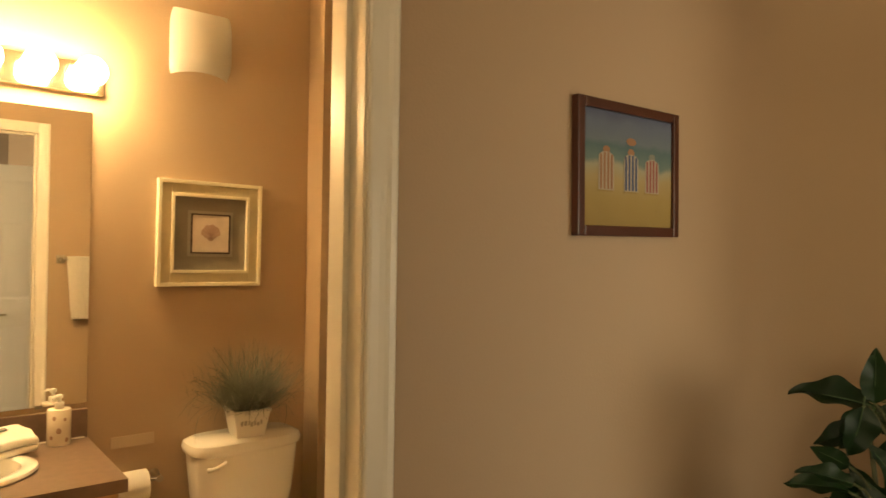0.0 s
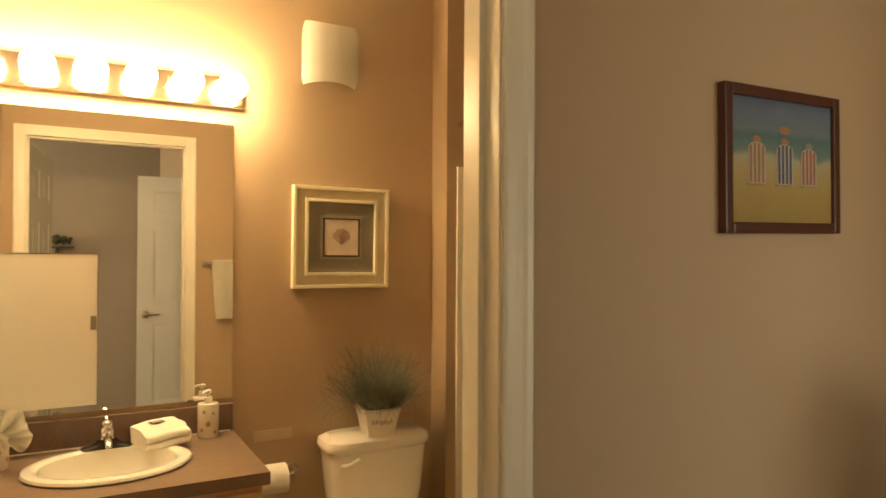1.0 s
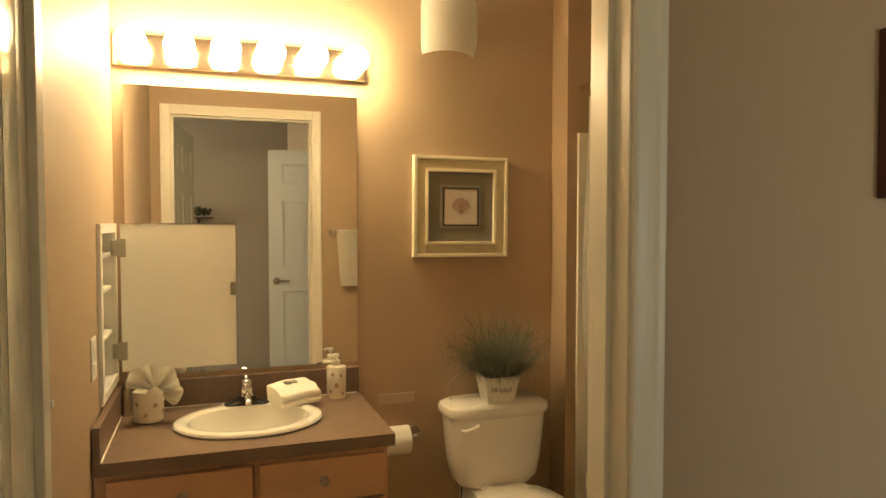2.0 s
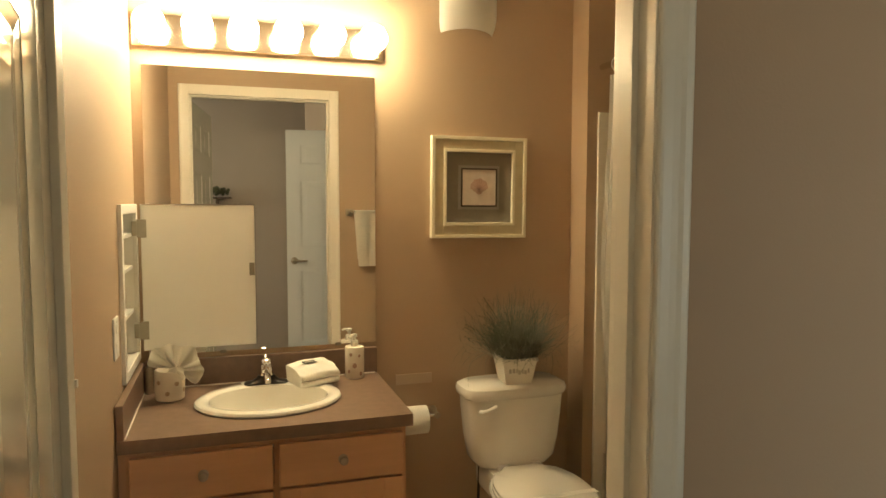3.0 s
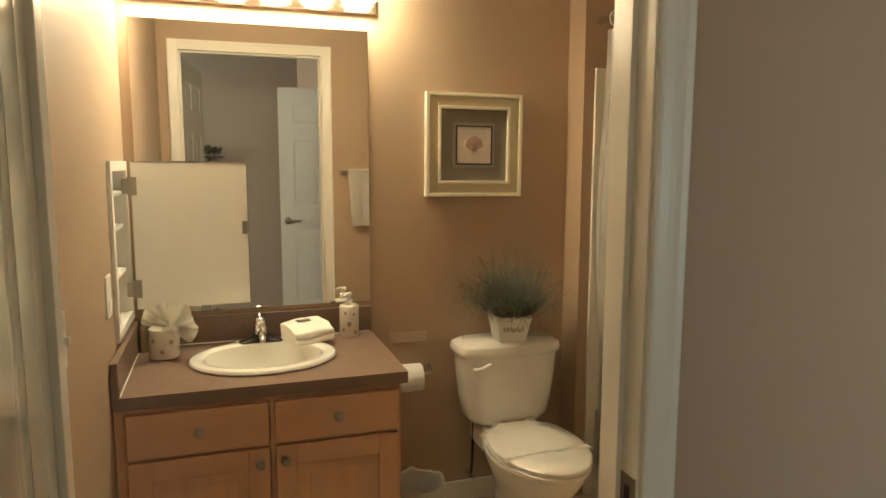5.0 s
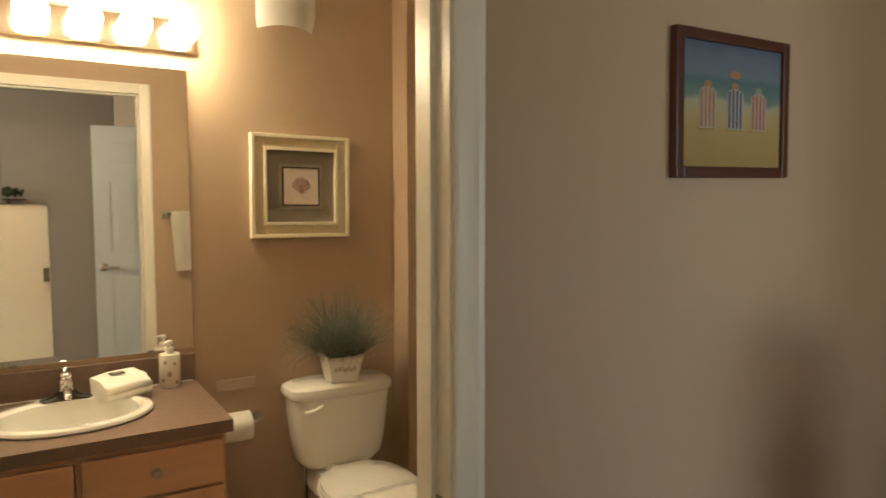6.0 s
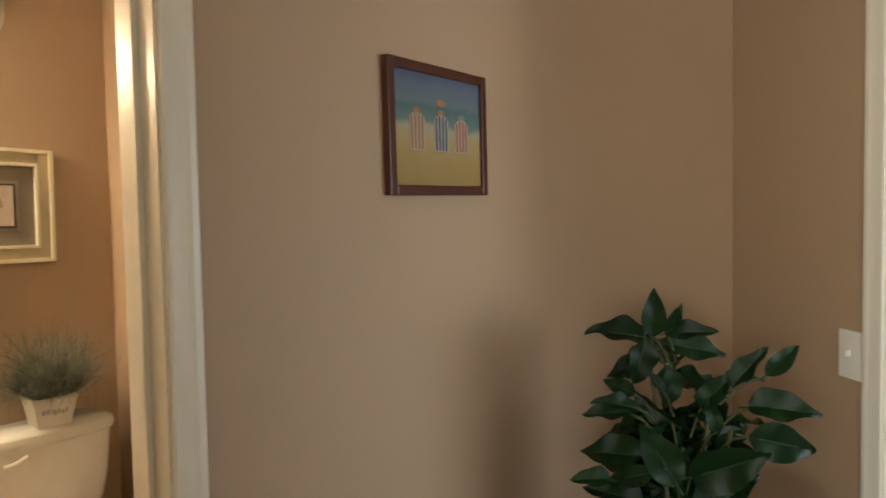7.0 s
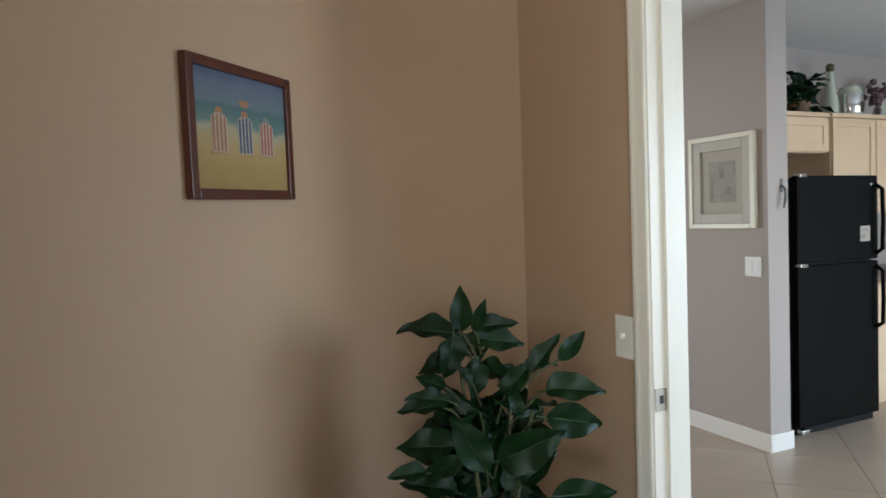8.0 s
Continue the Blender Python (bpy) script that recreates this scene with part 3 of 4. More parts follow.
bm = bmesh.new()
loft(bm, [towel_section(x, s) for x, s in ((-.076, .84), (-.074, .92), (-.068, .98), (-.05, 1), (-.03, 1), (-.01, 1), (.012, 1), (.034, 1), (.054, 1), (.068, .98), (.075, .92), (.077, .84))])
part("cloth", bm, TOWEL, tw, "", True)
lb2 = part("paper_label", boxes((-.024, -.015, 0, .024, .015, .0012)), INK, tw, "dark printed paper label")
lb2.matrix_local = pose(-.004, .022, .0665, 3, 0, 0)
part("label_print", boxes((-.018, .006, .0012, .018, .011, .0016), (-.018, -.009, .0012, .018, .0, .0016)), PRINTW, lb2)

sd = thing("soap_dispenser", "cream ceramic soap dispenser with a pump and printed shells", "soap dispenser", pose(.672, 1.65, CT))
part("bottle", lathe([(.034, 0), (.0365, .003), (.0365, .114), (.0345, .119), (.015, .12), (.0145, .128), (.0145, .132)], 28), BISQUE, sd, "", True)
pp = part("pump", lathe([(.014, .13), (.014, .14), (.006, .142), (.006, .153), (.011, .155), (.011, .165), (.004, .168)], 18), PLASTIC, sd, "cream plastic pump", True)
part("nozzle", tube([(0, 0, .16), (-.014, -.012, .162), (-.024, -.02, .156)], [.005, .0045, .004], 8), PLASTIC, pp)
for a, z, k in ((-100, .052, 1.15), (-72, .088, .7), (-122, .094, .85), (-135, .03, .8), (-62, .02, .9)):
    sm = part("shell_motif", lathe([(.0008, 0), (.009, .0006), (.006, .0016), (.0008, .002)], 9), SHELL, sd)
    sm.matrix_local = Matrix.Rotation(radians(a), 4, "Z") @ pose(.0366, 0, z, 0, 90, 0) @ Matrix.Diagonal((k, k * .8, 1, 1))

# ---- toilet ----
TXC = 1.293
to = thing("toilet", "white two-piece toilet with the lid down", "toilet", pose(TXC, 0, 0))
bm = bmesh.new()
loft(bm, [oval(0, 1.6, w, d, z, 40, p) for w, d, z, p in ((.12, .07, .385, 2.6), (.155, .085, .394, 3), (.174, .091, .42, 3.6), (.188, .095, .5, 4), (.199, .098, .6, 4), (.205, .1, .67, 4))])
part("tank", bm, CERAMIC, to, "", True)
bm = bmesh.new()
loft(bm, [oval(0, 1.6, w, d, z, 40, 4) for w, d, z in ((.208, .101, .668), (.217, .108, .676), (.22, .11, .694), (.214, .106, .71), (.19, .088, .7215))])
part("tank_lid", bm, CERAMIC, to, "", True)
lv = part("flush_lever", tube([(-.17, 1.492, .632), (-.165, 1.482, .634), (-.14, 1.478, .64), (-.108, 1.48, .652)], [.009, .008, .007, .008], 10), PLASTIC, to, "white flush lever", True)
bm = bmesh.new()
loft(bm, [oval(0, cy, w, d, z, 40, p) for cy, w, d, z, p in ((1.4, .105, .2, 0, 2.6), (1.4, .1, .195, .03, 2.6), (1.4, .085, .18, .1, 2.4), (1.37, .1, .2, .18, 2.2), (1.34, .138, .23, .26, 2.1), (1.32, .166, .252, .325, 2.1), (1.32, .172, .258, .355, 2.1), (1.32, .166, .252, .365, 2.1))])
part("bowl", bm, CERAMIC, to, "", True)
part("tank_shelf", boxes((-.12, 1.48, .28, .12, 1.69, .386), bevel=.02), CERAMIC, to, "", True)


def seat_ring(cy, w, d, z):
    out = []
    for i in range(44):
        a = 2 * math.pi * i / 44
        c, s = math.cos(a), math.sin(a)
        back = s > .75
        out.append((w * c * (.8 if back else 1), cy + d * min(s, .86), z))
    return out


bm = bmesh.new()
loft(bm, [seat_ring(1.29, w, d, z) for w, d, z in ((.164, .246, .366), (.174, .256, .37), (.174, .256, .38), (.168, .25, .384))])
part("seat", bm, CERAMIC, to, "", True)
bm = bmesh.new()
loft(bm, [seat_ring(1.29, w, d, z) for w, d, z in ((.164, .246, .385), (.172, .254, .388), (.172, .254, .398), (.164, .246, .405), (.11, .17, .408), (.05, .08, .409))])
part("lid", bm, CERAMIC, to, "", True)
for x in (-.07, .07):
    part("seat_hinge", boxes((x - .02, 1.5, .372, x + .02, 1.535, .41), bevel=.006), PLASTIC, to, "", True)
for x in (-.095, .095):
    part("bolt_cap", lathe([(.02, .028), (.02, .04), (.014, .052), (.004, .056)], 16, x, 1.38), PLASTIC, to, "", True)
bm = bmesh.new()
rows = []
for i in range(120):
    x = -.172 + .35 * i / 119
    y = 1.2 + .06 * x
    up = .4094 - .06 * max(0, abs(x) - .1) - 1.2 * max(0, abs(x) - .164)
    q = .0005 + .004 * max(0, (x - .13) / .05)
    rows.append([(x, y - .014 + .004 * math.sin(i * 1.9), up + q * math.sin(i * 2.7)), (x, y, up + .0004 + .6 * q + q * math.sin(i * 1.3)), (x, y + .014 + .004 * math.sin(i * 2.3), up + q * math.sin(i * 3.1 + 1))])
vs = [[bm.verts.new(p) for p in r] for r in rows]
for a, b in zip(vs, vs[1:]):
    for k in range(2):
        bm.faces.new((a[k], a[k + 1], b[k + 1], b[k]))
bmesh.ops.solidify(bm, geom=bm.faces[:], thickness=.001)
part("paper_band", bm, mat("smooth_white_paper", (0.9, 0.88, 0.82), 0.7, vary=0.02, bump=0.03), to, "crinkled paper band across the lid")
sup = thing("water_supply", "dark supply hose with a small shut-off valve", "pipe")
part("hose", tube([(1.178, YV - .03, .12), (1.178, 1.665, .15), (1.176, 1.65, .25), (1.175, 1.64, .36), (1.175, 1.63, .4)], .006, 8), DARKMETAL, sup, "", True)
part("valve", tube([(1.178, YV, .12), (1.178, YV - .055, .12)], [.012, .01], 12), CHROME, sup, "", True)
part("handle", lathe([(.014, -.006), (.016, 0), (.014, .006)], 12, 1.178, YV - .06), CHROME, sup, "", True).matrix_local = pose(0, 0, .12)

# grass plant in a white pot on the tank
gp = thing("grass_plant", "grey-green artificial grass in a square white wooden pot", "potted plant", pose(1.293, 1.565, .7225, 0, 0, -5))
bm = bmesh.new()
loft(bm, [[(-a, -a, z), (a, -a, z), (a, a, z), (-a, a, z)] for a, z in ((.052, 0), (.068, .092), (.072, .092), (.072, .103), (.064, .103), (.061, .088))])
pot = part("pot", bm, PLASTIC, gp, "distressed white wooden pot")
rnd = random.Random(5)
bm = bmesh.new()
x = -.042
while x < .038:
    w = rnd.uniform(.008, .016)
    h = rnd.uniform(.014, .026)
    z0 = .044 + rnd.uniform(-.004, .004)
    y = -(.052 + .175 * z0) - .003
    box(bm, x, y, z0, x + w * .7, y + .004, z0 + h)
    x += w
part("lettering_bars", bm, mat("faded_grey_lettering", (.5, .47, .41), .8), pot, "grey painted lettering bars")
def blades(count, lean_top, shortest, longest, thin, thick, curl_mean, droop):
    """Grass blades rising from the pot, each a tapering ribbon that bends as it goes."""
    bm = bmesh.new()
    for i in range(count):
        a = rnd.uniform(0, 2 * math.pi)
        r0 = rnd.uniform(0, .05)
        lean = rnd.uniform(0, 1.0) ** .62 * lean_top
        ln = rnd.uniform(shortest, longest)
        curl = rnd.gauss(curl_mean, 1.1)
        twist = rnd.gauss(0, 1.5)
        wd = rnd.uniform(thin, thick)
        p = Vector((r0 * math.cos(a), r0 * math.sin(a), .095))
        prev = None
        for k in range(7):
            f = k / 6
            th = min(lean + curl * f * f, droop) + rnd.gauss(0, .22)
            b = a + twist * f
            d, t = Vector((math.cos(b), math.sin(b), 0)), Vector((-math.sin(b + .6), math.cos(b + .6), 0))
            w = wd * (1 - .85 * f)
            q = (bm.verts.new(p - t * w), bm.verts.new(p + t * w))
            if prev:
                bm.faces.new((prev[0], prev[1], q[1], q[0]))
            prev = q
            p = p + (d * math.sin(th) + Vector((0, 0, 1)) * math.cos(th)) * ln / 6
    return bm


bm = blades(1050, 1.3, .13, .29, .0015, .0032, .2, 2.4)
tagged(part("long_blades", blades(90, 1.35, .08, .17, .0026, .0042, .9, 2.5), PALE_BLADE, gp, "pale broader blades round the rim"), kind="stuff")
tips = bmesh.new()
for i in range(22):
    a, lean, ln = rnd.uniform(0, 6.28), rnd.uniform(.2, 1.25), rnd.uniform(.19, .26)
    top = Vector((math.cos(a) * math.sin(lean), math.sin(a) * math.sin(lean), math.cos(lean))) * ln + Vector((0, 0, .1))
    tube([(0, 0, .1), tuple(top * .5 + Vector((0, 0, .07))), tuple(top)], .0007, 4, tips)
    for k in range(4):
        bmesh.ops.create_icosphere(tips, subdivisions=1, radius=rnd.uniform(.0012, .0024), matrix=Matrix.Translation(top + Vector((rnd.gauss(0, .006), rnd.gauss(0, .006), rnd.gauss(0, .006)))))
tagged(part("seed_heads", tips, STEM, gp, "fine dark seed heads on thin stalks"), kind="stuff")
tagged(part("foliage", bm, BLADE, gp, "thin grey-green grass blades"), kind="stuff")

# shell picture
def ring_frame(x0, x1, z0, z1, y0, y1, w, bevel=.002):
    return boxes((x0, y0, z0, x0 + w, y1, z1), (x1 - w, y0, z0, x1, y1, z1), (x0 + w, y0, z0, x1 - w, y1, z0 + w), (x0 + w, y0, z1 - w, x1 - w, y1, z1), bevel=bevel)


sp = thing("shell_picture", "square shell print in a champagne double frame on the wall", "picture", pose(1.19, YV, 1.486, 0, .4, 0))
s = .202
part("outer_frame", ring_frame(-s, s, -s, s, -.03, -.001, .014), FRAME_LIGHT, sp)
part("frame_field", ring_frame(-s + .014, s - .014, -s + .014, s - .014, -.022, -.001, .036), FRAME_CREAM, sp)
part("inner_frame", ring_frame(-s + .05, s - .05, -s + .05, s - .05, -.028, -.001, .012), FRAME_LIGHT, sp)
part("mat_board", boxes((-s + .062, -.012, -s + .062, s - .062, -.001, s - .062)), MAT_TAUPE, sp)
part("mat_border", boxes((-.088, -.0135, -.088, .088, -.0125, .088)), mat("grey_taupe_border", (0.33, 0.31, 0.26), .9), sp)
part("print_border", ring_frame(-.077, .077, -.077, .077, -.0175, -.014, .006, 0), DARKWOOD, sp, "dark line round the print")
part("print", boxes((-.071, -.0155, -.071, .071, -.014, .071)), SHELL_BG, sp, "pale print with a shell")
def fan_ring(k, y):
    """Scallop outline with a ribbed upper edge and a narrow hinge below."""
    out = []
    for i in range(48):
        a = 2 * math.pi * i / 48
        r = .036 * (1 + .07 * math.cos(9 * a) * max(0, math.sin(a))) * (1 if math.sin(a) > -.2 else .78)
        out.append((k * r * math.cos(a) * (1.05 if math.sin(a) > -.5 else .7), y, k * r * math.sin(a)))
    return out


bm = bmesh.new()
loft(bm, [fan_ring(1, -.0158), fan_ring(1, -.0163), fan_ring(.6, -.0168)])
shs = part("shell_shape", bm, SHELL, sp, "brown printed shell")
for k in range(-3, 4):
    rib = part("rib", boxes((-.0012, -.0173, -.02, .0012, -.0162, .033)), mat("shell_rib_print", (.36, .22, .17), .8) if k == -3 else bpy.data.materials["shell_rib_print"], shs)
    rib.matrix_local = Matrix.Translation((0, 0, -.01)) @ Matrix.Rotation(radians(17 * k), 4, "Y") @ Matrix.Translation((0, 0, .008))

# wall sconce: a bowed glass shield on a small back plate
vc = thing("wall_sconce", "unlit wall sconce with a bowed frosted white glass shield", "wall lamp", pose(1.13, YV, 2.203))
bm = bmesh.new()
rows = []
for j in range(13):
    z = -.11 + .22 * j / 12
    e = 1 - .1 * abs(z / .11) ** 4
    rows.append([bm.verts.new((.118 * e * (i - 8) / 8, -.03 - .062 * math.sqrt(max(0, 1 - .92 * ((i - 8) / 8) ** 2)) + .02 * max(0, (-z - .05) / .06), z - .012 * ((i - 8) / 8) ** 2 * (1 if z < 0 else -1))) for i in range(17)])
for a, b in zip(rows, rows[1:]):
    for i in range(16):
        bm.faces.new((a[i], a[i + 1], b[i + 1], b[i]))
bmesh.ops.solidify(bm, geom=bm.faces[:], thickness=.005)
part("glass_shield", bm, CERAMIC, vc, "", True)
part("back_plate", boxes((-.06, -.03, -.05, .06, 0, .05), bevel=.006), PLASTIC, vc)
part("lamp_holder", lathe([(.018, -.04), (.02, 0), (.016, .03)], 16, 0, -.055), PLASTIC, vc, "", True)

# toilet roll, wall plate above it, bin
tr = thing("toilet_roll_holder", "chrome toilet roll holder with a white roll", "toilet roll holder", pose(.913, YV, .588))
for x in (-.085, .085):
    part("post", tube([(x, 0, 0), (x, -.03, 0), (x, -.076, 0)], [.02, .011, .013], 14), NICKEL, tr, "", True)
part("rod", tube([(-.085, -.066, 0), (.085, -.066, 0)], .006, 10), CHROME, tr)
bm = bmesh.new()
prof = [(.02, -.052), (.053, -.052), (.0545, -.05), (.0545, .05), (.053, .052), (.02, .052), (.02, -.052)]
lathe(prof, 32, bm=bm, cap0=False, cap1=False)
rl = part("roll", bm, PAPER, tr, "white toilet paper roll", True)
rl.matrix_local = pose(-.01, -.066, -.012, 0, 90, 0)
wp = thing("wall_patch", "paler rectangular patch plate on the wall above the roll", "wall plate", pose(.921, YV, .722))
part("plate", boxes((-.075, -.004, -.02, .075, 0, .022), bevel=.0015), mat("patch_paint", (.52, .4, .29), .5), wp)
bn = thing("waste_bin", "small round waste bin with a translucent plastic liner", "waste bin", pose(.905, 1.52, 0))
part("bin", lathe([(.085, 0), (.088, .004), (.1, .203), (.097, .203), (.085, .01)], 28, cap1=True), LINER, bn, "", True)
bm = lathe([(.096, .12), (.098, .204), (.104, .21), (.106, .198), (.104, .16)], 40, cap0=False, cap1=False)
for v in bm.verts:
    a = math.atan2(v.co.y, v.co.x)
    v.co *= 1 + .014 * math.sin(9 * a) + .01 * math.sin(17 * a + 1)
    v.co.z += .006 * math.sin(5 * a)
part("liner", bm, LINER, bn, "crumpled translucent bin liner", True)

# tub, surround, curtain
tb = thing("bathtub", "white alcove bathtub behind the curtain", "bathtub")
bm = bmesh.new()
loft(bm, [[(1.7, .125, 0), (2.4, .125, 0), (2.4, 1.57, 0), (1.7, 1.57, 0)], [(1.7, .125, .38), (2.4, .125, .38), (2.4, 1.57, .38), (1.7, 1.57, .38)],
          [(1.77, .2, .38), (2.34, .2, .38), (2.34, 1.5, .38), (1.77, 1.5, .38)], [(1.84, .3, .06), (2.28, .3, .06), (2.28, 1.4, .06), (1.84, 1.4, .06)]])
part("shell", bm, CERAMIC, tb)
ts = thing("tub_surround", "white moulded tub surround panels", "tub surround")
part("end_panel", boxes((1.655, 1.572, 0, 2.405, 1.584, 1.79), bevel=.004), CERAMIC, ts)
part("side_panel", boxes((2.406, .13, .39, 2.418, 1.57, 1.79), bevel=.004), CERAMIC, ts)
cu = thing("shower_curtain", "white shower curtain gathered beside the tub", "shower curtain")
bm = bmesh.new()
rows = []
for j in range(15):
    z = 1.93 - 1.75 * j / 14
    lean = .034 * math.sin(math.pi * min(1, .15 + j / 14)) ** 2
    rows.append([bm.verts.new((1.68 - lean * math.exp(-i / 9) + .014 * math.sin(i * 1.25) * (.6 + .4 * j / 14) + .006 * math.sin(i * .4 + j * .3), 1.525 - .0105 * i - .01 * math.sin(j * .7), z)) for i in range(54)])
for a, b in zip(rows, rows[1:]):
    for i in range(53):
        bm.faces.new((a[i], a[i + 1], b[i + 1], b[i]))
bmesh.ops.solidify(bm, geom=bm.faces[:], thickness=.002)
part("cloth", bm, CURTAIN, cu, "", True)
rod = thing("curtain_rod", "chrome shower curtain rod", "curtain rod")
part("rod", tube([(1.672, .112, 1.97), (1.672, 1.583, 1.97)], .0125, 14), CHROME, rod, "", True)
for i in range(8):
    rg = bmesh.new()
    tube([(1.672 + .02 * math.cos(a), 1.48 - .07 * i, 1.963 + .026 * math.sin(a)) for a in [2 * math.pi * k / 14 for k in range(15)]], .0022, 6, rg)
    part("ring", rg, PLASTIC, rod)

# towel on a bar beside the door, seen in the mirror
tbr = thing("towel_bar", "chrome towel bar holding a cream hand towel", "towel bar", pose(1.13, .11, 1.36))
for x in (-.19, .19):
    part("post", boxes((x - .022, 0, -.022, x + .022, .012, .022), (x - .009, .012, -.009, x + .009, .07, .009), bevel=.003), NICKEL, tbr)
part("bar", tube([(-.19, .062, 0), (.19, .062, 0)], .008, 12), CHROME, tbr)
bm = bmesh.new()
for y, l in ((.078, .34), (.046, .3)):
    rows = []
    for j in range(12):
        rows.append([bm.verts.new((-.168 + .0236 * i + .02 * (j / 11) * (1 if i < 4 else -.4), y + .009 * math.sin(i * .9 + j * .15), .012 - l * j / 11)) for i in range(12)])
    for a, b in zip(rows, rows[1:]):
        for i in range(11):
            bm.faces.new((a[i], a[i + 1], b[i + 1], b[i]))
bmesh.ops.solidify(bm, geom=bm.faces[:], thickness=.008)
box(bm, -.168, .042, .006, .092, .082, .016, bevel=.003)
part("towel", bm, TOWEL, tbr, "cream hand towel", True)


# ---- doors ----
def door_leaf(name, label, m, w=.79, paint=None):
    """Six-panel leaf; hinge edge at x=0, thickness in +y, bottom a little off the floor."""
    t = thing(name, label, "door", m)
    h, th, st, mid = 2.02, .035, .115, .11
    zs = ((.235, .85), (1.04, 1.60), (1.735, 1.905))
    xs = ((st, w / 2 - mid / 2), (w / 2 + mid / 2, w - st))
    z0 = .012
    bm = boxes((0, 0, z0, st, th, h), (w - st, 0, z0, w, th, h), (w / 2 - mid / 2, 0, z0, w / 2 + mid / 2, th, h))
    cuts = [z0, *[z for p in zs for z in p], h]
    for i in range(0, len(cuts), 2):
        for x0, x1 in xs:
            box(bm, x0, 0, cuts[i], x1, th, cuts[i + 1])
    part("leaf", bm, paint or DOOR, t)
    for x0, x1 in xs:
        for a, b in zs:
            bm = bmesh.new()
            def r(d, y):
                return [(x0 + d, y, a + d), (x1 - d, y, a + d), (x1 - d, y, b - d), (x0 + d, y, b - d)]
            loft(bm, [r(.055, .002), r(.036, .0035), r(.016, .004), r(0, .001), r(0, th - .001), r(.016, th - .004), r(.036, th - .0035), r(.055, th - .002)])
            part("panel", bm, paint or DOOR, t)
    lx = w - .06
    for s, y in ((-1, 0), (1, th)):
        rs = part("rosette", lathe([(.03, 0), (.03, .005), (.024, .011), (.012, .013), (.01, .04)], 20), NICKEL, t, "", True)
        rs.matrix_local = pose(lx, y, .93, 90 if s < 0 else -90)
        part("lever", tube([(0, 0, .038), (-.03, 0, .044), (-.075, 0, .042), (-.11, 0 , .036)], [.009, .009, .008, .006], 10), NICKEL, rs, "nickel lever handle", True)
    part("latch_plate", boxes((w - .001, th / 2 - .012, .9, w + .001, th / 2 + .012, .96)), NICKEL, t)
    for z in (.2, 1.0, 1.8):
        part("hinge", lathe([(.006, z), (.006, z + .09)], 10, -.004, -.004), PLASTIC, t, "painted hinge knuckle", True)
    return t


door_leaf("bathroom_door", "white six-panel bathroom door tinted as bulb-lit, standing open into the hall", pose(OX0 + .004, -.012, 0, 0, 0, -83) @ pose(0, -.035, 0), paint=LAMPLIT_DOOR)
door_leaf("bedroom_door", "white six-panel door standing open inside the bedroom", pose(1.475, -1.4, 0, 0, 0, 188))

# strike plates on the jambs
for nm, m in (("strike_plate", pose(OX1, .024, .905, 0, 0, -90)), ("strike_plate", EM @ pose(EX0, .024, .915, 0, 0, 90))):
    t = thing(nm, "nickel strike plate let into the white jamb", "strike plate", m)
    part("plate", boxes((-.02, -.002, -.03, .02, .0005, .03), bevel=.0008), GALV, t)
    part("latch_hole", boxes((-.006, -.0028, -.01, .007, -.0018, .012)), INK, t, "dark latch hole")

# ---- hall ----
bp = thing("beach_picture", "beach print with striped chairs in a reddish wood frame", "picture", pose(1.502, 0, 1.614, 0, -.9, 0))
bw, bh = .183, .145
part("frame", ring_frame(-bw, bw, -bh, bh, -.02, -.001, .022, .003), MAHOGANY, bp, "reddish mahogany frame")
iw, ih = bw - .022, bh - .022
part("print", boxes((-iw, -.012, -ih, iw, -.004, ih)), BEACH, bp, "painted beach with blue sky, green sea and yellow sand")


def chair_back(cx, w, z0, z1, y, thick):
    """Upright sling with a rounded top, as painted."""
    pts = [(cx - w, z0), (cx + w, z0)] + [(cx + w * math.cos(a), z1 - .012 + .012 * math.sin(a)) for a in [math.pi * k / 8 for k in range(9)]]
    bm = bmesh.new()
    loft(bm, [[(x, y - thick, z) for x, z in pts], [(x, y, z) for x, z in pts]])
    return bm


for cx, colour, top in ((-.083, ORANGE, .036), (.004, BLUE, .036), (.083, RED, .031)):
    ch = part("beach_chair", chair_back(cx, .026, -.046, top, -.0125, .0006), PRINTW, bp, "striped beach chair back in the print")
    for k in range(4):
        x0 = cx - .022 + .0122 * k
        part("stripe", boxes((x0, -0.0138, -.044, x0 + .0062, -0.0132, top - (.006 if k in (0, 3) else .002))), colour, ch)
    part("shadow_bar", boxes((cx - .03, -0.0134, -.05, cx + .024, -0.0125, -.0465)), SAND, ch)
    part("hat_shape", lathe([(.001, 0), (.011, .0003), (.001, .0006)], 16), ORANGE if cx < .05 else SURF, ch).matrix_local = pose(cx, -0.0126, top + .004, 90) @ Matrix.Diagonal((1.1, .8, 1, 1))
part("signature_bar", boxes((.1, -.0128, -.088, .118, -.0122, -.085)), SAND, bp)
part("parasol_shape", lathe([(.001, 0), (.014, .0003), (.001, .0006)], 20), ORANGE, bp).matrix_local = pose(.004, -0.0131, .064, 90) @ Matrix.Diagonal((1.3, .6, 1, 1))

# floor plant in the corner
fp = thing("floor_plant", "tall artificial plant with broad dark green leaves in a basket", "potted plant", pose(1.78, -.47, 0, 0, 0, -69.7))
part("pot", lathe([(.11, 0), (.125, .01), (.15, .26), (.155, .27), (.14, .27), (.13, .2)], 32), BASKET, fp, "woven brown basket", True)


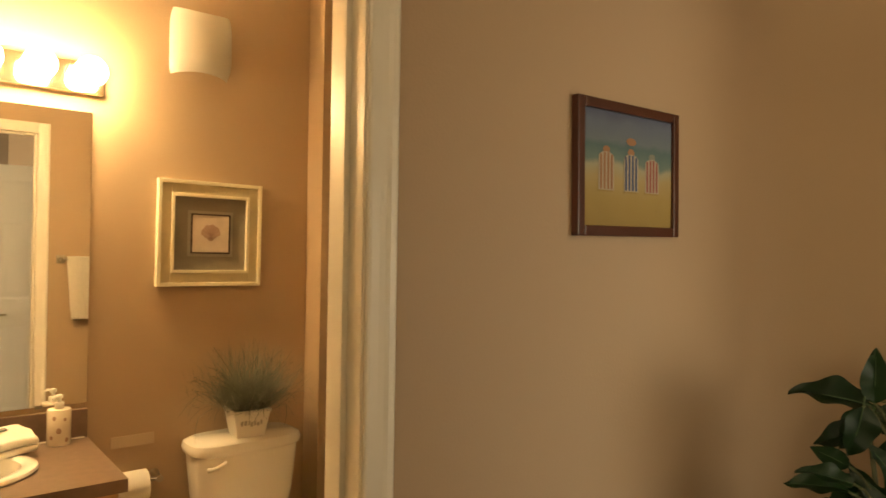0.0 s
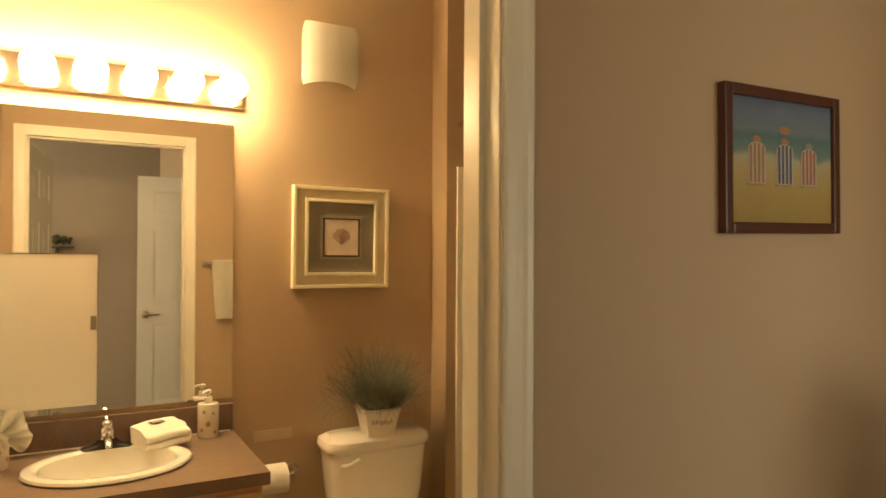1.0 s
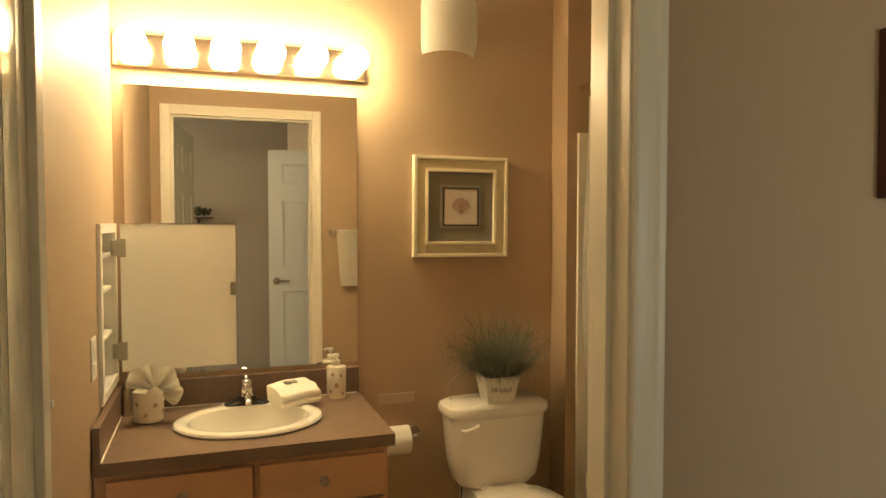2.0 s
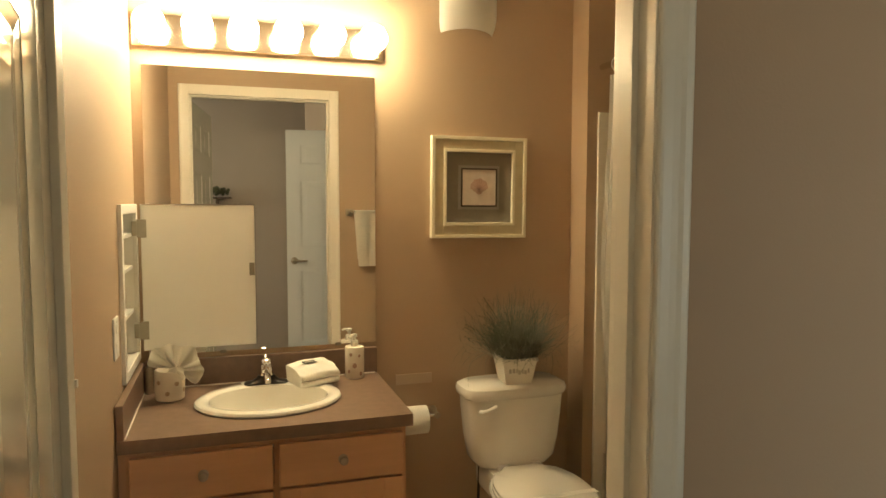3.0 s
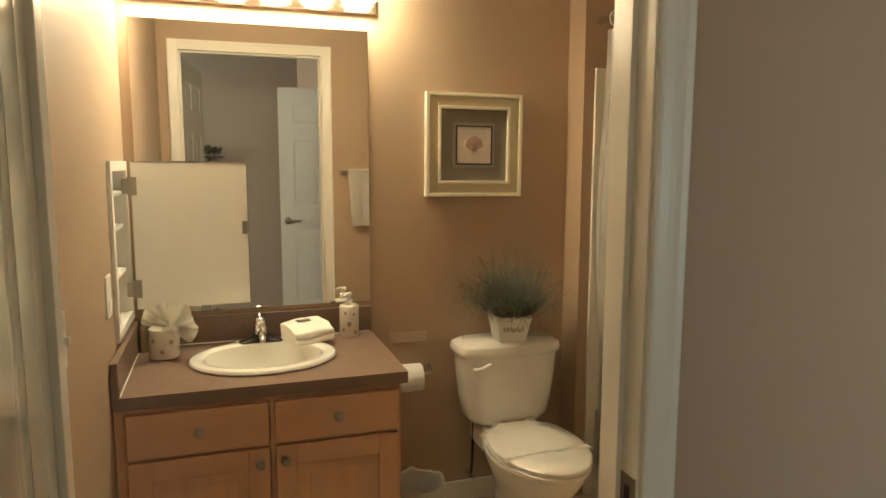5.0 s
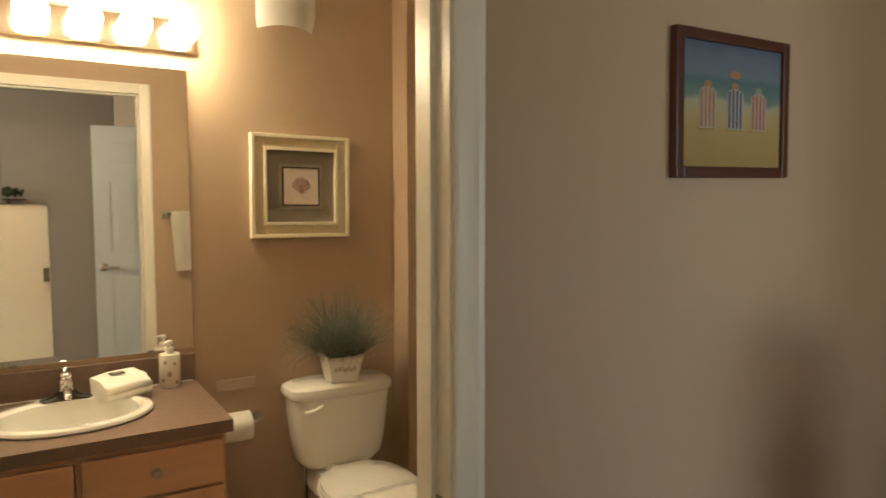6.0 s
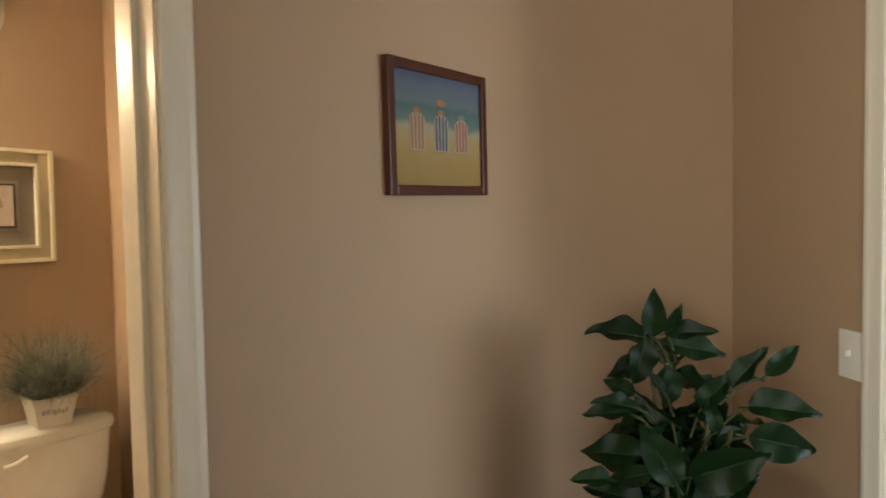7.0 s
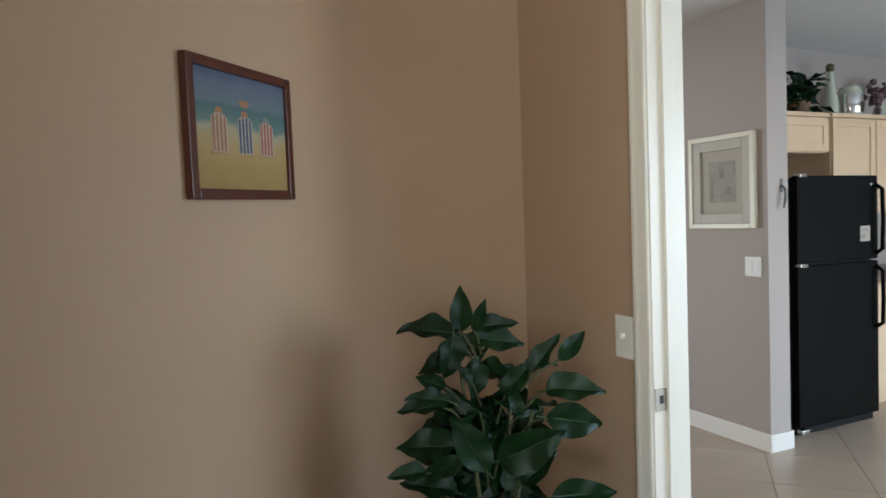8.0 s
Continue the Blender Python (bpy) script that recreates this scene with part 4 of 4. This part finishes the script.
def leaf_mesh(seed):
    bm = bmesh.new()
    n = 15
    rows = []
    for j in range(n):
        f = j / (n - 1)
        w = .265 * math.sin(math.pi * min(1, f * .97 + .015) ** .74) ** .85 * (1 - .2 * f ** 3)
        zc = -.3 * f * f + .1 * f
        rows.append([bm.verts.new((s * w, f, zc + abs(s) * w * .55 + .05 * math.sin(f * 13 + s * 2.4 + seed * 2) * abs(s) + .03 * math.sin(f * 6 + seed))) for s in (-1, -.5, 0, .5, 1)])
    for a, b in zip(rows, rows[1:]):
        for i in range(4):
            bm.faces.new((a[i], a[i + 1], b[i + 1], b[i]))
    me = mesh("leaf", bm, LEAF, True)
    bm = bmesh.new()
    tube([(0, f, -.3 * f * f + .1 * f + .004) for f in [k / 6 for k in range(-1, 6)]], [.014, .012, .011, .01, .008, .006, .004], 5, bm)
    return me, mesh("midrib", bm, VEIN, True)


LEAVES = [leaf_mesh(s) for s in (1, 2, 3)]
# local x runs along the wall towards the doorway; each leaf: x, height, direction in degrees from x, length
CROWN = ((-.063, 1.15, 88, .1), (-.031, 1.156, 71, .075), (-.071, 1.136, 169, .137), (-.043, 1.123, -4, .136), (-.034, 1.156, 11, .1), (-.081, 1.147, -100, .105),
         (.039, .988, 57, .11), (.098, 1.044, 55, .111), (.17, 1.066, 43, .096), (.136, .995, 7, .132), (.127, .948, -10, .134), (-.023, .95, 144, .105), (-.023, 1.073, -97, .09))
MIDDLE = ((-.104, 1.015, 157, .07), (-.097, .995, 164, .096), (-.105, .975, 176, .108), (-.083, .876, 178, .14), (-.066, .853, -163, .103), (-.153, .831, 172, .087), (.017, .854, 27, .188),
          (-.013, .826, 122, .141), (-.083, .77, 165, .133), (.029, .773, 78, .085), (.143, .743, 7, .146), (.072, .779, 46, .108), (.07, .947, 107, .07), (-.042, 1.031, 125, .055))
LOW = ((-.08, .66, 200, .18), (.06, .66, -15, .18), (0, .68, 120, .15), (.1, .6, 20, .18), (-.1, .55, 170, .17), (.02, .55, -60, .15), (-.04, .6, 240, .15), (.12, .5, -10, .16), (-.1, .45, 195, .16))
rnd = random.Random(11)
for (tx, ty), h in (((-.075, .0), 1.13), ((.06, .05), .98), ((-.04, -.05), .86), ((.1, -.02), .95)):
    pts = [(tx * f ** 1.5, ty * f ** 1.5, .22 + (h - .22) * f) for f in [k / 7 for k in range(8)]]
    part("stem", tube(pts, [.009 - .0007 * k for k in range(8)], 7), STEM, fp, "", True)
for k, (lx, lz, deg, ln) in enumerate((*CROWN, *MIDDLE, *LOW)):
    ln = min(ln, .16)
    d = Vector((math.cos(radians(deg)), -rnd.uniform(-.25, .35), math.sin(radians(deg)))).normalized()
    facing = Vector((rnd.uniform(-.9, .9), -1, rnd.uniform(-.1, 1.6)))
    nrm = (facing - d * facing.dot(d)).normalized()
    side = d.cross(nrm)
    turn = Matrix((side, d, nrm)).transposed().to_4x4()
    lm, vm = LEAVES[k % 3]
    depth = rnd.uniform(-.08, .0)
    ob = new("leaf", lm)
    ob.parent = fp
    ob.matrix_local = Matrix.Translation((lx, depth, lz)) @ turn @ Matrix.Diagonal((rnd.uniform(.85, 1.2) * ln, ln * 1.04, ln, 1))
    vb = new("midrib", vm)
    vb.parent = ob
    for _ in range(10 if lz < .88 else 5 if lz < 1.02 else 2):
        inner = new("leaf", LEAVES[(k + 1) % 3][0])
        inner.parent = fp
        inner.matrix_local = pose(lx * .55 + rnd.uniform(-.05, .05), rnd.uniform(.0, .14), lz - .06 + rnd.uniform(-.04, .02), rnd.uniform(-60, 40), rnd.uniform(-60, 60), rnd.uniform(0, 360)) @ Matrix.Scale(min(ln, .12) * .95, 4)
    part("petiole", tube([(lx * .45, .0, lz - .07), (lx * .8, depth * .5, lz - .018), (lx, depth, lz)], .0028, 5), STEM, fp)

# dried arrangement on a wall shelf of the bedroom, seen in the mirror
sh = thing("wall_shelf", "small dark wall bracket shelf", "shelf", pose(.14, -2.0, 1.45))
part("board", boxes((-.12, 0, 0, .12, .14, .014), bevel=.004), DARKWOOD, sh)
part("bracket", boxes((-.012, 0, -.05, .012, .1, 0), bevel=.003), DARKWOOD, sh)
da = thing("dried_flowers", "dark dried flower arrangement on the shelf", "flower arrangement", pose(.14, -1.93, 1.469))
bm = bmesh.new()
rnd = random.Random(3)
for i in range(70):
    a, r, z = rnd.uniform(0, 6.28), rnd.uniform(0, .1), rnd.uniform(.0, .07)
    bmesh.ops.create_icosphere(bm, subdivisions=1, radius=rnd.uniform(.008, .018), matrix=Matrix.Translation((r * math.cos(a), r * .5 * math.sin(a), .018 + z * (1 - r * 4))))
part("flower_mass", bm, STEM, da)

# bedroom window, unseen and assumed
wd = tagged(new("window_1"), "white framed bedroom window, unseen and assumed", "window", kind="structure")
part("window_frame", boxes((-3.1, -2.0, .85, -3.02, -1.94, 2.1), (-3.1, -.66, .85, -3.02, -.6, 2.1), (-3.1, -1.94, .85, -3.02, -.66, .91), (-3.1, -1.94, 2.04, -3.02, -.66, 2.1), (-3.08, -1.94, 1.45, -3.04, -.66, 1.49), bevel=.003), TRIM, wd)
part("window_sill", boxes((-3.0, -2.04, .82, -2.94, -.56, .85), bevel=.004), TRIM, wd)

# second unseen bedroom window, added where a fill lamp lights the hall's north wall
wd = tagged(new("assumed_window_2"), "white framed bedroom window, unseen and assumed", "window", kind="structure")
part("window_frame", boxes((-2.3, -2.1, .85, -2.24, -2.02, 2.1), (-.96, -2.1, .85, -.9, -2.02, 2.1), (-2.24, -2.1, .85, -.96, -2.02, .91), (-2.24, -2.1, 2.04, -.96, -2.02, 2.1), (-2.24, -2.08, 1.45, -.96, -2.04, 1.49), bevel=.003), TRIM, wd)
part("window_sill", boxes((-2.34, -2.0, .82, -.86, -1.94, .85), bevel=.004), TRIM, wd)

# unseen window, made up to hold the partition's fill lamp
wd = tagged(new("assumed_window_3"), "white framed dining area window, unseen, added for the partition's fill lamp", "window", kind="structure")
part("window_frame", boxes((3.6, 5.02, .85, 3.66, 5.1, 2.1), (5.34, 5.02, .85, 5.4, 5.1, 2.1), (3.66, 5.02, .85, 5.34, 5.1, .91), (3.66, 5.02, 2.04, 5.34, 5.1, 2.1), (3.66, 5.04, 1.45, 5.34, 5.08, 1.49), bevel=.003), TRIM, wd)
part("window_sill", boxes((3.56, 4.94, .82, 5.44, 5.0, .85), bevel=.004), TRIM, wd)

# ---- kitchen ----
fr = thing("refrigerator", "black top-freezer refrigerator beside the partition wall", "refrigerator", KM @ pose(.335, .07, 0))
FW, FH, SPL = .758, 1.6, 1.057
part("cabinet", boxes((0, .05, .03, FW, .7, FH - .01), bevel=.008), FRIDGE_SIDE, fr)
fz = part("freezer_door", boxes((0, 0, SPL + .006, FW, .05, FH), bevel=.012), FRIDGE, fr)
fd = part("fridge_door", boxes((0, 0, .06, FW, .05, SPL - .006), bevel=.012), FRIDGE, fr)
part("toe_grille", boxes((.02, .03, .01, FW - .02, .06, .055), bevel=.003), FRIDGE_SIDE, fr)
for p, z0, z1 in ((fz, SPL + .04, FH - .06), (fd, .62, SPL - .04)):
    part("handle", tube([(FW - .03, 0, z0), (FW - .03, -.045, z0 + .03), (FW - .03, -.05, (z0 + z1) / 2), (FW - .03, -.045, z1 - .03), (FW - .03, 0, z1)], [.014, .013, .013, .013, .014], 10), FRIDGE, p, "black curved handle", True)
part("badge", boxes((FW - .085, -.003, 1.525, FW - .02, .001, 1.55), bevel=.008), CHROME, fz, "small oval metal badge")
part("sticker", boxes((FW - .18, -.0015, 1.18, FW - .085, .001, 1.278)), PRINTW, fz, "small white notice")
part("sticker_print", boxes((FW - .168, -.0022, 1.243, FW - .1, -.0014, 1.265), (FW - .168, -.0022, 1.195, FW - .13, -.0014, 1.228)), GREYPRINT, fz)
for z in (SPL - .012, FH - .012, .03):
    part("hinge", boxes((.012, -.012, z, .075, .03, z + .022), bevel=.003), CHROME, fr, "metal door hinge")


def wall_cabinet(x0, x1, y0, z0, z1, label, doors):
    t = thing("wall_cabinet", label, "cabinet", KM, "kitchen wall cabinets")
    part("body", boxes((x0, y0, z0, x1, .858, z1), bevel=.002), PALE_MAPLE, t)
    w = (x1 - x0) / doors
    for i in range(doors):
        a, b = x0 + w * i + .006, x0 + w * (i + 1) - .006
        part("door", ring_frame(a, b, z0 + .008, z1 - .008, y0 - .02, y0, .055, .003), PALE_MAPLE, t)
        part("door_panel", boxes((a + .055, y0 - .012, z0 + .063, b - .055, y0, z1 - .063), bevel=.004), PALE_MAPLE, t)
    part("crown", boxes((x0 - .012, y0 - .03, z1, x1, .858, z1 + .03), bevel=.006), PALE_MAPLE, t)
    return t


wall_cabinet(.17, 1.235, .52, 1.79, 2.04, "pale maple cabinet above the refrigerator", 2)
wall_cabinet(1.24, 2.2, .5, 1.35, 2.04, "pale maple kitchen wall cabinet", 2)
bc = thing("base_cabinet", "pale maple kitchen base cabinet", "cabinet", KM)
part("body", boxes((1.14, .26, .1, 3.2, .858, .87), (1.16, .32, 0, 3.2, .84, .1), bevel=.003), PALE_MAPLE, bc)
for i in range(4):
    part("door", boxes((1.15 + .5 * i, .24, .12, 1.63 + .5 * i, .26, .85), bevel=.004), PALE_MAPLE, bc)
kt = thing("kitchen_worktop", "brown laminate kitchen worktop", "worktop", KM)
part("top", boxes((1.13, .23, .87, 3.2, .858, .91), bevel=.004), LAMINATE, kt)

bo = thing("tall_bottle", "tall pale green bottle with a stopper on the cabinet", "bottle", KM @ pose(1.5, .68, 2.07))
part("glass", lathe([(.055, 0), (.06, .01), (.058, .09), (.04, .2), (.024, .31), (.022, .34)], 24), GLASSW, bo, "", True)
part("stopper", lathe([(.02, .34), (.03, .352), (.03, .385), (.018, .4)], 18), STEM, bo, "dark stopper", True)
va = thing("round_vase", "shiny silver-white vase on the cabinet", "vase", KM @ pose(1.72, .68, 2.07))
part("body", lathe([(.06, 0), (.088, .02), (.1, .1), (.092, .18), (.07, .225), (.072, .235), (.06, .23)], 28), GLASSW, va, "", True)
part("stripe", lathe([(.0925, .04), (.1015, .1), (.0935, .18)], 28, cap0=False, cap1=False), CHROME, va, "silver band", True)
ip = thing("ivy_plant", "dark green leafy plant on top of the cabinet", "potted plant", KM @ pose(1.16, .68, 2.07))
part("pot", lathe([(.06, 0), (.08, .1), (.075, .1)], 20), BASKET, ip, "", True)
rnd = random.Random(8)
for k in range(64):
    lm, vm = LEAVES[k % 3]
    ob = new("leaf", lm)
    ob.parent = ip
    ob.matrix_local = pose(rnd.uniform(-.12, .12), rnd.uniform(-.1, .08), rnd.uniform(.05, .28), rnd.uniform(-40, 50), rnd.uniform(-30, 30), rnd.uniform(0, 360)) @ Matrix.Scale(rnd.uniform(.1, .15), 4)
dv = thing("dried_bouquet", "dusky dried bouquet in a small vase on the cabinet", "flower arrangement", KM @ pose(2.08, .68, 2.07))
part("vase", lathe([(.04, 0), (.05, .06), (.03, .12), (.035, .13)], 20), GLASSW, dv, "", True)
bm = bmesh.new()
for i in range(50):
    bmesh.ops.create_icosphere(bm, subdivisions=1, radius=rnd.uniform(.015, .03), matrix=Matrix.Translation((rnd.gauss(0, .06), rnd.gauss(0, .05), .22 + rnd.gauss(0, .05))))
part("flower_mass", bm, mat("dusky_mauve", (.16, .1, .1), .9), dv)

kp = thing("sketch_picture", "grey sketch in a wide ivory frame on the partition", "picture", KM @ pose(0, .315, 1.58, 0, 0, -90))
part("outer_frame", ring_frame(-.25, .25, -.283, .283, -.035, -.001, .03, .004), FRAME_LIGHT, kp)
part("frame_field", ring_frame(-.22, .22, -.253, .253, -.026, -.001, .06, .003), mat("ivory_frame_field", (.5, .46, .37), .5), kp)
part("mat_board", boxes((-.16, -.01, -.193, .16, -.001, .193)), mat("warm_grey_mat_board", (.5, .46, .38), .9), kp)
part("print", boxes((-.1, -.012, -.125, .1, -.0105, .125)), mat("pale_pencil_sketch", (.38, .35, .3), .8, vary=.3, scale=14), kp, "grey pencil sketch")
for b in ((.03, -.08, .07, -.035), (-.085, -.1, -.07, .03), (-.02, .02, .015, .08)):
    part("dark_shape", boxes((b[0], -.0135, b[1], b[2], -.0122, b[3])), GREYPRINT, kp)
plate("switch_plate", "white double switch plate on the partition wall", "light switch", KM @ pose(0, .102, 1.073, 0, 0, -90), w=.115, h=.115, kind_="rocker")
HOOKM = mat("grey_hook_metal", (.12, .115, .11), .55, vary=.1)
hk = thing("key_hook", "small dark metal key hook on the partition's end", "hook", KM @ pose(.11, 0, 1.52))
part("plate", boxes((-.012, -.004, -.02, .012, 0, .06), bevel=.002), HOOKM, hk)
part("hook", tube([(0, -.004, .02), (0, -.025, .0), (0, -.03, -.05), (-.012, -.026, -.11)], [.006, .006, .008, .005], 8), HOOKM, hk, "", True)

# ---- living area floor tiles ----
TS = .46
tm = mesh("tile", boxes((.0018, .0018, -.006, TS - .0018, TS - .0018, 0), bevel=.0008), KTILE)
floor_ob = bpy.data.objects["floor_living"]
N2 = Vector((.707, -.707))
bm = bmesh.new()
for i in range(-3, 17):
    for j in range(-5, 19):
        x, y = 2.18 + i * TS, -3.6 + j * TS
        c = Vector((x + TS / 2, y + TS / 2))
        if x + TS > 9.5 or x < .76 or y < -5.78 or y + TS > 5.0 or (x < 2.6 and y + TS > -.02) or (c - Vector(C2)).dot(N2) < -.25:
            continue
        if i < 12 and 0 <= j < 11:
            ob = new("tile", tm)
            ob.parent = floor_ob
            ob.matrix_local = pose(x, y, 0)
        else:
            box(bm, x + .003, y + .003, -.006, x + TS - .003, y + TS - .003, 0)
tagged(part("far_tiles", bm, KTILE, floor_ob), kind="stuff")
